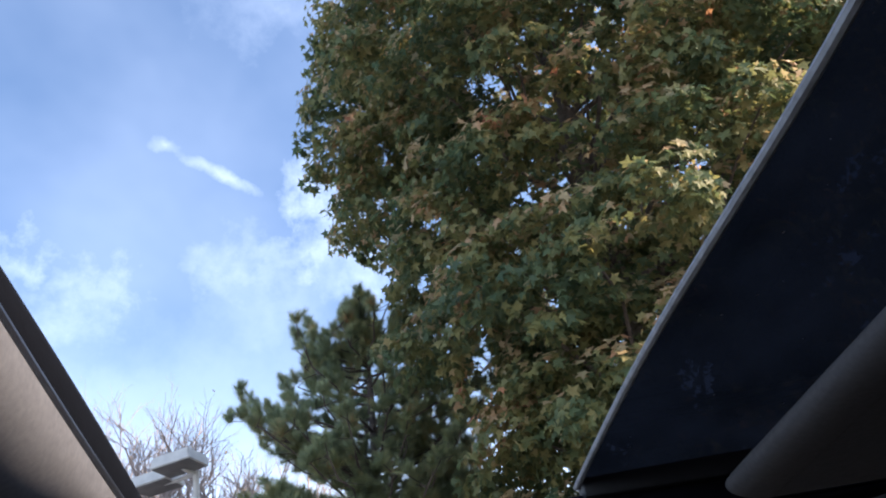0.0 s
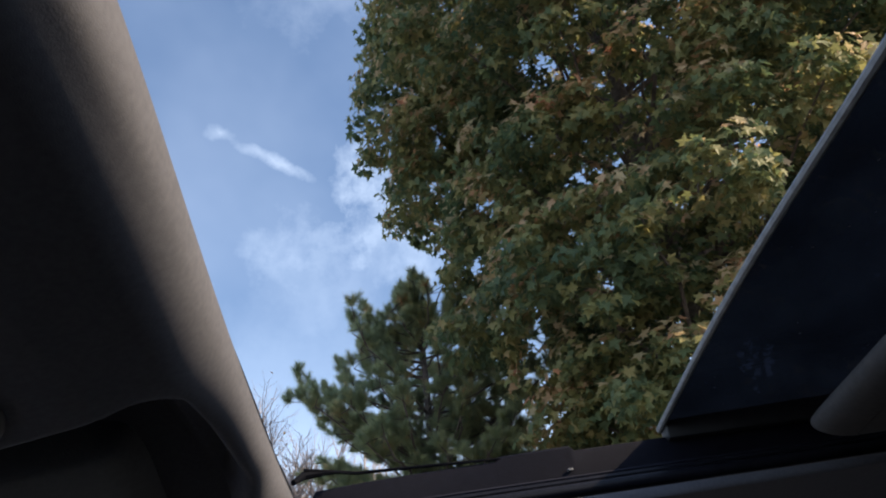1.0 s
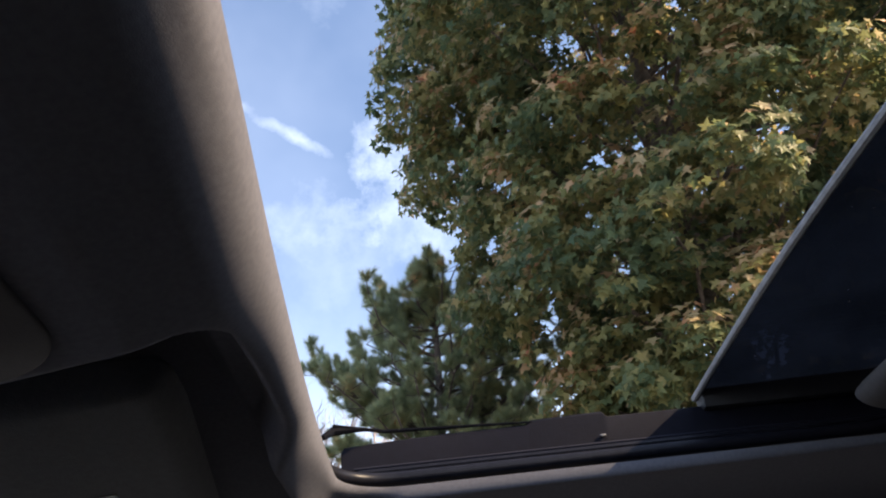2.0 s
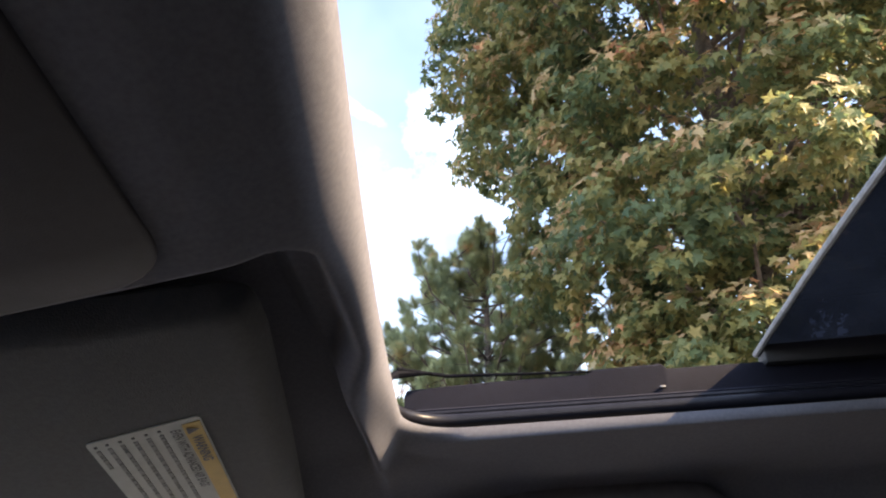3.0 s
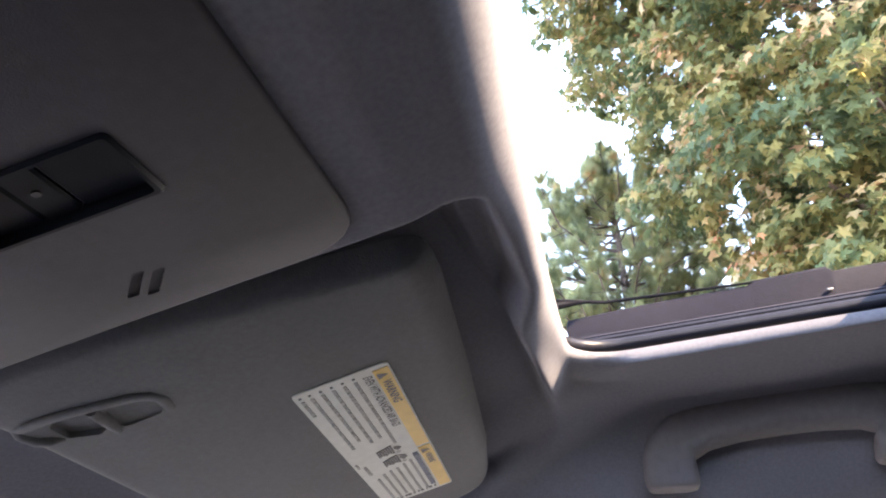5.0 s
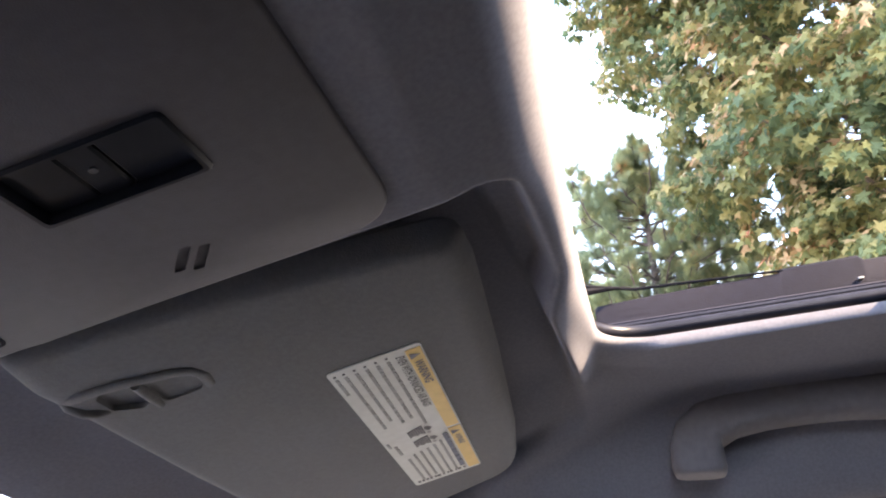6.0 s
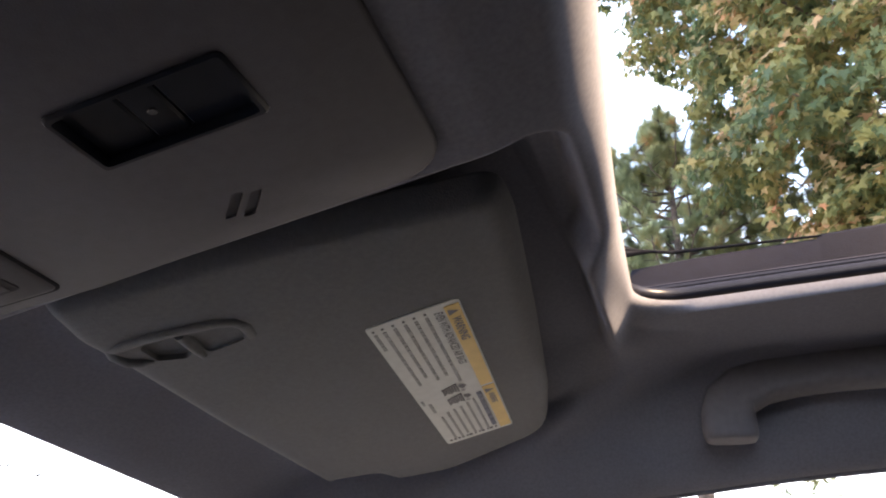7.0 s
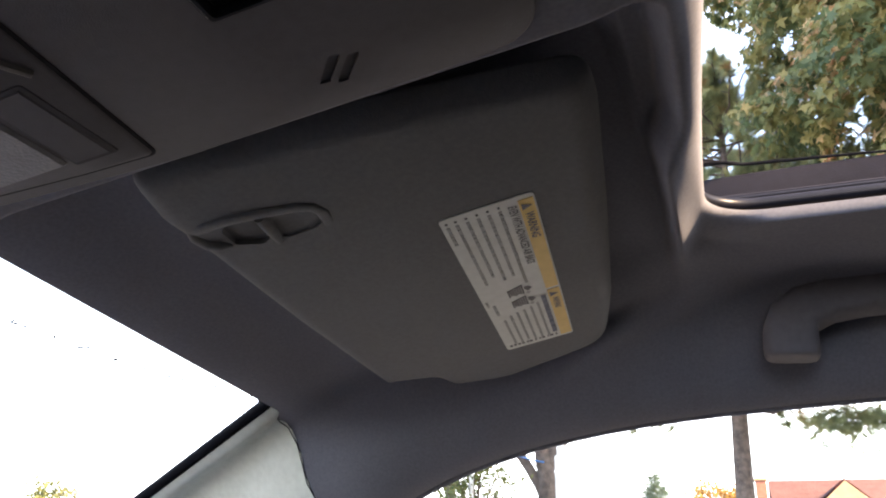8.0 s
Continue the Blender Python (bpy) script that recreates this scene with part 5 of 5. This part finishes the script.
# ---- bare trees ----
def build_bare(x, y, height, seed, label, leaves=40, leaf_mat=None, trunk_r=0.2, first=0.32, spread_a=0.5, fork=None):
    tree = thing("bare_tree", label, "tree")
    rng, rnd = random.Random(seed), np.random.default_rng(seed)
    wood, stem, spots = Wood(), Wood(), []

    def grow(p, d, L, r, level):
        q = p + d * L
        (stem if level < 2 else wood).limb(bent(p, q, 0.03, rng, 5, 0.04), r, r * 0.62, 9 if level < 2 else 4)
        if level >= 7 or L < 0.16:
            spots.append(q)
            return
        for _ in range(4 if level < 3 else (3 if level < 5 else 2)):
            nd = (d + Vector((rng.gauss(0, spread_a), rng.gauss(0, spread_a), rng.gauss(0.25, 0.25)))).normalized()
            if nd.z < -0.1:
                nd.z = 0.1
            s = rng.uniform(0.25, 1.0) if level else rng.uniform(0.7, 1.0)
            grow(p.lerp(q, s), nd, L * rng.uniform(0.62, 0.80), r * (0.58 if level < 2 else 0.50) * (1.35 - 0.4 * s), level + 1)

    grow(Vector((x, y, -0.1)), Vector((0.02, 0.02, 1)).normalized(), height * first, trunk_r, 0)
    if fork:
        # a thick low limb that parts from the trunk: where it starts, where it bends, where it ends
        stem.limb([Vector(p) for p in fork], 0.13, 0.07, 9)
    if leaves and spots:
        pick = [spots[rng.randrange(len(spots))] for _ in range(leaves)]
        pl = np.array([tuple(p) for p in pick]) + rnd.normal(0, 0.08, (leaves, 3))
        v, f = stamp(pl, rnd.uniform(0.06, 0.11, leaves), frames(leaves, rnd, 0.8), *oval_leaf())
        tagged(raw("crown", v, f, leaf_mat or M_AUTUMN, tree, "last few orange leaves"), kind="stuff")
    tagged(wood.done("twig_crown", M_TWIG, tree), kind="stuff")
    stem.done("trunk", M_STEM, tree)
    return tree


build_bare(17.2, 3.75, 11.5, 21, "nearly bare tree with pale fine twigs and a few orange leaves", 160, M_AUTUMN, 0.27, 0.30, fork=((17.2, 3.72, 2.2), (17.2, 3.88, 2.55), (17.2, 4.12, 2.95), (17.15, 4.5, 3.5), (17.1, 4.9, 4.4), (17.1, 5.1, 5.6)))
build_bare(20.0, 6.9, 14.6, 33, "bare tree with a fine pale crown of twigs", 50, M_AUTUMN, 0.17)


def build_round(name, label, x, y, z0, z1, rw, mat, seed, n=2600, size=0.16, trunk=0.16):
    """A distant leafy tree."""
    tree = thing(name, label, "tree")
    rng, rnd = random.Random(seed), np.random.default_rng(seed)
    wood = Wood()
    wood.limb([(x, y, -0.1), (x + 0.1, y, z0), (x, y + 0.1, lerp(z0, z1, 0.8))], trunk, 0.03, 8)
    pl = []
    for k in range(34):
        d = Vector((rng.gauss(0, 1), rng.gauss(0, 1), rng.gauss(0, 1))).normalized() * rng.uniform(0.5, 0.95)
        c = Vector((x + d.x * rw, y + d.y * rw, (z0 + z1) / 2 + d.z * (z1 - z0) / 2))
        wood.limb(bent((x, y, max(z0 * 0.8, c.z - 1.2)), c, 0.05, rng, 4), 0.04, 0.01, 4)
        m = n // 34
        pl.append(np.array(c) + rnd.normal(0, 1, (m, 3)) * np.array([0.26, 0.26, 0.17]) * rw * 0.62)
    pl = np.concatenate(pl)
    v, f = stamp(pl, rnd.uniform(0.6, 1.3, len(pl)) * size, frames(len(pl), rnd, 0.8), *oval_leaf())
    tagged(raw("crown", v, f, mat, tree), kind="stuff")
    wood.done("trunk", M_BARK, tree)
    return tree


build_round("leafy_tree", "low tree with thinning yellow-green leaves", 16.5, 5.1, 1.5, 3.0, 1.0, M_LIME, 61, 1500, 0.12)
build_round("orange_tree", "distant small tree in orange autumn colour", 44.0, 1.1, 2.4, 4.9, 1.6, M_AUTUMN, 62, 1600, 0.22)
build_round("far_tree", "distant rounded tree turning yellow", 41.5, 40.0, 1.5, 5.6, 2.4, M_LIME, 63, 2600, 0.30)
build_round("far_tree", "distant rounded tree turning yellow", 37.0, 42.0, 1.2, 4.3, 2.2, M_LIME, 64, 2000, 0.30)


def build_fir(x, y, h, seed):
    tree = thing("fir_tree", "small distant pointed dark green fir", "tree")
    rnd = np.random.default_rng(seed)
    wood = Wood()
    wood.limb([(x, y, -0.1), (x, y, h)], 0.12, 0.015, 7)
    n = 2600
    t = 1 - rnd.uniform(0.0, 1.0, n) ** 0.62
    az = rnd.uniform(0, 2 * math.pi, n)
    r = ((1 - t) * 2.3 + 0.05) * (0.70 + 0.30 * np.abs(np.sin(t * 30 + 2 * az))) * rnd.uniform(0.35, 1.0, n)
    pl = np.stack([x + r * np.cos(az), y + r * np.sin(az), t * (h - 0.2) - 0.12 * r], 1)
    out = np.stack([np.cos(az), np.sin(az), np.full(n, 0.15)], 1)
    out /= np.linalg.norm(out, axis=1)[:, None]
    a = np.cross(out, (0, 0, 1.0))
    a /= np.linalg.norm(a, axis=1)[:, None]
    v, f = stamp(pl, rnd.uniform(0.40, 0.62, n) * (1.05 - 0.40 * t), (a, np.cross(a, out), out), *needle_tuft(rnd, 16, 0.03, 0.42))
    tagged(raw("crown", v, f, M_FIR, tree), kind="stuff")
    wood.done("trunk", M_PINEBARK, tree)


build_fir(40.0, 3.5, 5.2, 71)


# ---- street lamp ----
street = thing("street_lamp", "pale twin box-headed parking lot lamp on a tall pole", "street lamp")
PX, PY = 13.2, 2.62
part("pole", tube([(PX, PY, -0.05), (PX, PY, 3.0), (PX, PY, 6.50)], [0.075, 0.065, 0.055], 12), M_STEEL, street)
for x, y, z in ((12.95, 2.84, 6.60), (13.62, 3.36, 6.58)):
    turn = Matrix.Translation((x, y, z)) @ Matrix.Rotation(radians(-24), 4, "Z")
    bm = bmesh.new()
    top = [bm.verts.new(turn @ Vector((dx, dy, 0.10))) for dx, dy in ((-0.25, -0.34), (0.25, -0.34), (0.25, 0.34), (-0.25, 0.34))]
    low = [bm.verts.new(turn @ Vector((dx, dy, -0.10))) for dx, dy in ((-0.28, -0.38), (0.28, -0.38), (0.28, 0.38), (-0.28, 0.38))]
    bm.faces.new(top)
    bm.faces.new(low)
    for k in range(4):
        bm.faces.new((top[k - 1], top[k], low[k], low[k - 1]))
    bmesh.ops.bevel(bm, geom=bm.edges[:], offset=0.012, segments=2, affect="EDGES")
    head = part("head", bm, M_STEEL, street, "pale metal box head")
    bm = box(-0.25, -0.35, -0.112, 0.25, 0.35, -0.098, 0.004)
    bmesh.ops.transform(bm, matrix=turn, verts=bm.verts[:])
    part("diffuser", bm, M_DIFFUSE, head, "grey diffuser panel")
    part("bracket", tube([(PX, PY, 6.46), (lerp(PX, x, 0.5), lerp(PY, y, 0.5), 6.47), (x, y, z - 0.06)], 0.035, 8), M_STEEL, street)

# ---- posts and the ribbon on the tree ----
for x, y in ((15.6, 3.17), (16.0, 5.0)):
    post = thing("post", "slim pale post standing by the trees", "post")
    part("shaft", tube([(x, y, -0.05), (x, y, 2.9)], 0.045, 10), M_STEEL, post)
    part("cap", tube([(x, y, 2.9), (x, y, 2.96)], [0.05, 0.03], 10), M_STEEL, post)
ribbon = thing("ribbon", "bright blue ribbon tied across the fork of the bare tree", "ribbon")
part("band", tube([(16.98, 3.72, 2.99), (16.96, 3.90, 3.02), (17.0, 4.12, 3.09), (17.0, 4.30, 3.13)], 0.055, 6, flat=0.3), M_RIBBON, ribbon)
part("tail", tube([(17.0, 4.30, 3.13), (16.95, 4.42, 3.15), (16.9, 4.55, 3.21)], [0.05, 0.05, 0.02], 6, flat=0.3), M_RIBBON, ribbon)


# ---- houses ----
def build_house(name, label, x, y, w, d, eave, ridge, roof_mat, wall_mat, gable=None, chimney=None):
    """A low house; its ridge runs along y. x, y: middle of the side that faces the car."""
    house = thing(name, label, "house")
    part("wall", box(x, y - w / 2, -0.1, x + d, y + w / 2, eave), wall_mat, house, smooth=False)
    bm = bmesh.new()
    o, t = 0.45, 0.16
    prof = [(x - o, eave - 0.12), (x + d / 2, ridge), (x + d + o, eave - 0.12)]
    for s0, s1 in ((0, 1), (1, 2)):
        q = [bm.verts.new((prof[i][0], yy, prof[i][1])) for i, yy in ((s0, y - w / 2 - o), (s0, y + w / 2 + o), (s1, y + w / 2 + o), (s1, y - w / 2 - o))]
        bm.faces.new(q)
    bmesh.ops.solidify(bm, geom=bm.faces[:], thickness=t)
    part("roof", bm, roof_mat, house, smooth=False)
    part("fascia", box(x - o - 0.06, y - w / 2 - o, eave - 0.30, x - o, y + w / 2 + o, eave - 0.06), M_WHITE, house, smooth=False)
    for s in (-1, 1):
        bm = bmesh.new()
        tri = [bm.verts.new(p) for p in ((x, y + s * w / 2, eave - 0.05), (x + d, y + s * w / 2, eave - 0.05), (x + d / 2, y + s * w / 2, ridge - 0.1))]
        bm.faces.new(tri)
        bmesh.ops.solidify(bm, geom=bm.faces[:], thickness=0.1)
        part("gable_wall", bm, wall_mat, house, smooth=False)
    for k in range(3):
        yy = y - w / 2 + w * (k + 0.5) / 3
        win = part("window", box(x - 0.06, yy - 0.75, 1.0, x, yy + 0.75, 2.2), M_WHITE, house, smooth=False)
        part("pane", box(x - 0.075, yy - 0.66, 1.09, x - 0.055, yy - 0.04, 2.11), M_WINGLASS, win, smooth=False)
        part("pane", box(x - 0.075, yy + 0.04, 1.09, x - 0.055, yy + 0.66, 2.11), M_WINGLASS, win, smooth=False)
    if gable:
        gy, gw, gz = gable
        bm = bmesh.new()
        f = [[bm.verts.new(p) for p in ((xx, gy - gw, eave - 0.1), (xx, gy + gw, eave - 0.1), (xx, gy, gz))] for xx in (x - 2.70, x - 2.56)]
        bm.faces.new(f[0])
        bm.faces.new(f[1])
        for k in range(3):
            bm.faces.new((f[0][k - 1], f[0][k], f[1][k], f[1][k - 1]))
        part("gable_front", bm, M_WOOD, house, "brown boarded porch gable", smooth=False)
        for s in (-1, 1):
            bm = bmesh.new()
            q = [bm.verts.new(p) for p in ((x - 2.5, gy + s * (gw + 0.4), eave - 0.32), (x - 2.5, gy, gz + 0.12), (x + d / 2, gy, gz + 0.12), (x + d / 2, gy + s * (gw + 0.4), eave - 0.32))]
            bm.faces.new(q)
            bmesh.ops.solidify(bm, geom=bm.faces[:], thickness=0.16)
            part("gable_roof", bm, roof_mat, house, smooth=False)
            part("post", box(x - 2.5, gy + s * (gw - 0.2) - 0.09, -0.1, x - 2.3, gy + s * (gw - 0.2) + 0.09, eave), M_WHITE, house, smooth=False)
    if chimney:
        cy, cz = chimney
        stack = part("chimney", box(x + 1.4, cy - 0.27, eave, x + 2.1, cy + 0.27, cz, 0.02), M_BRICK, house, "red brick chimney", smooth=False)
        part("cap", box(x + 1.32, cy - 0.33, cz, x + 2.18, cy + 0.33, cz + 0.12, 0.02), M_STUCCO, stack, smooth=False)
    return house


build_house("house", "low house with a red shingle roof and brown porch gable", 45.0, -8.2, 12.0, 8.0, 3.0, 5.2, M_ROOFRED, M_STUCCO, (-4.8, 1.9, 4.6), (-1.3, 5.0))
build_house("house", "low tan house with a red-brown roof further along", 47.0, -22.0, 12.0, 8.0, 3.0, 5.3, M_ROOFRED, M_STUCCO)
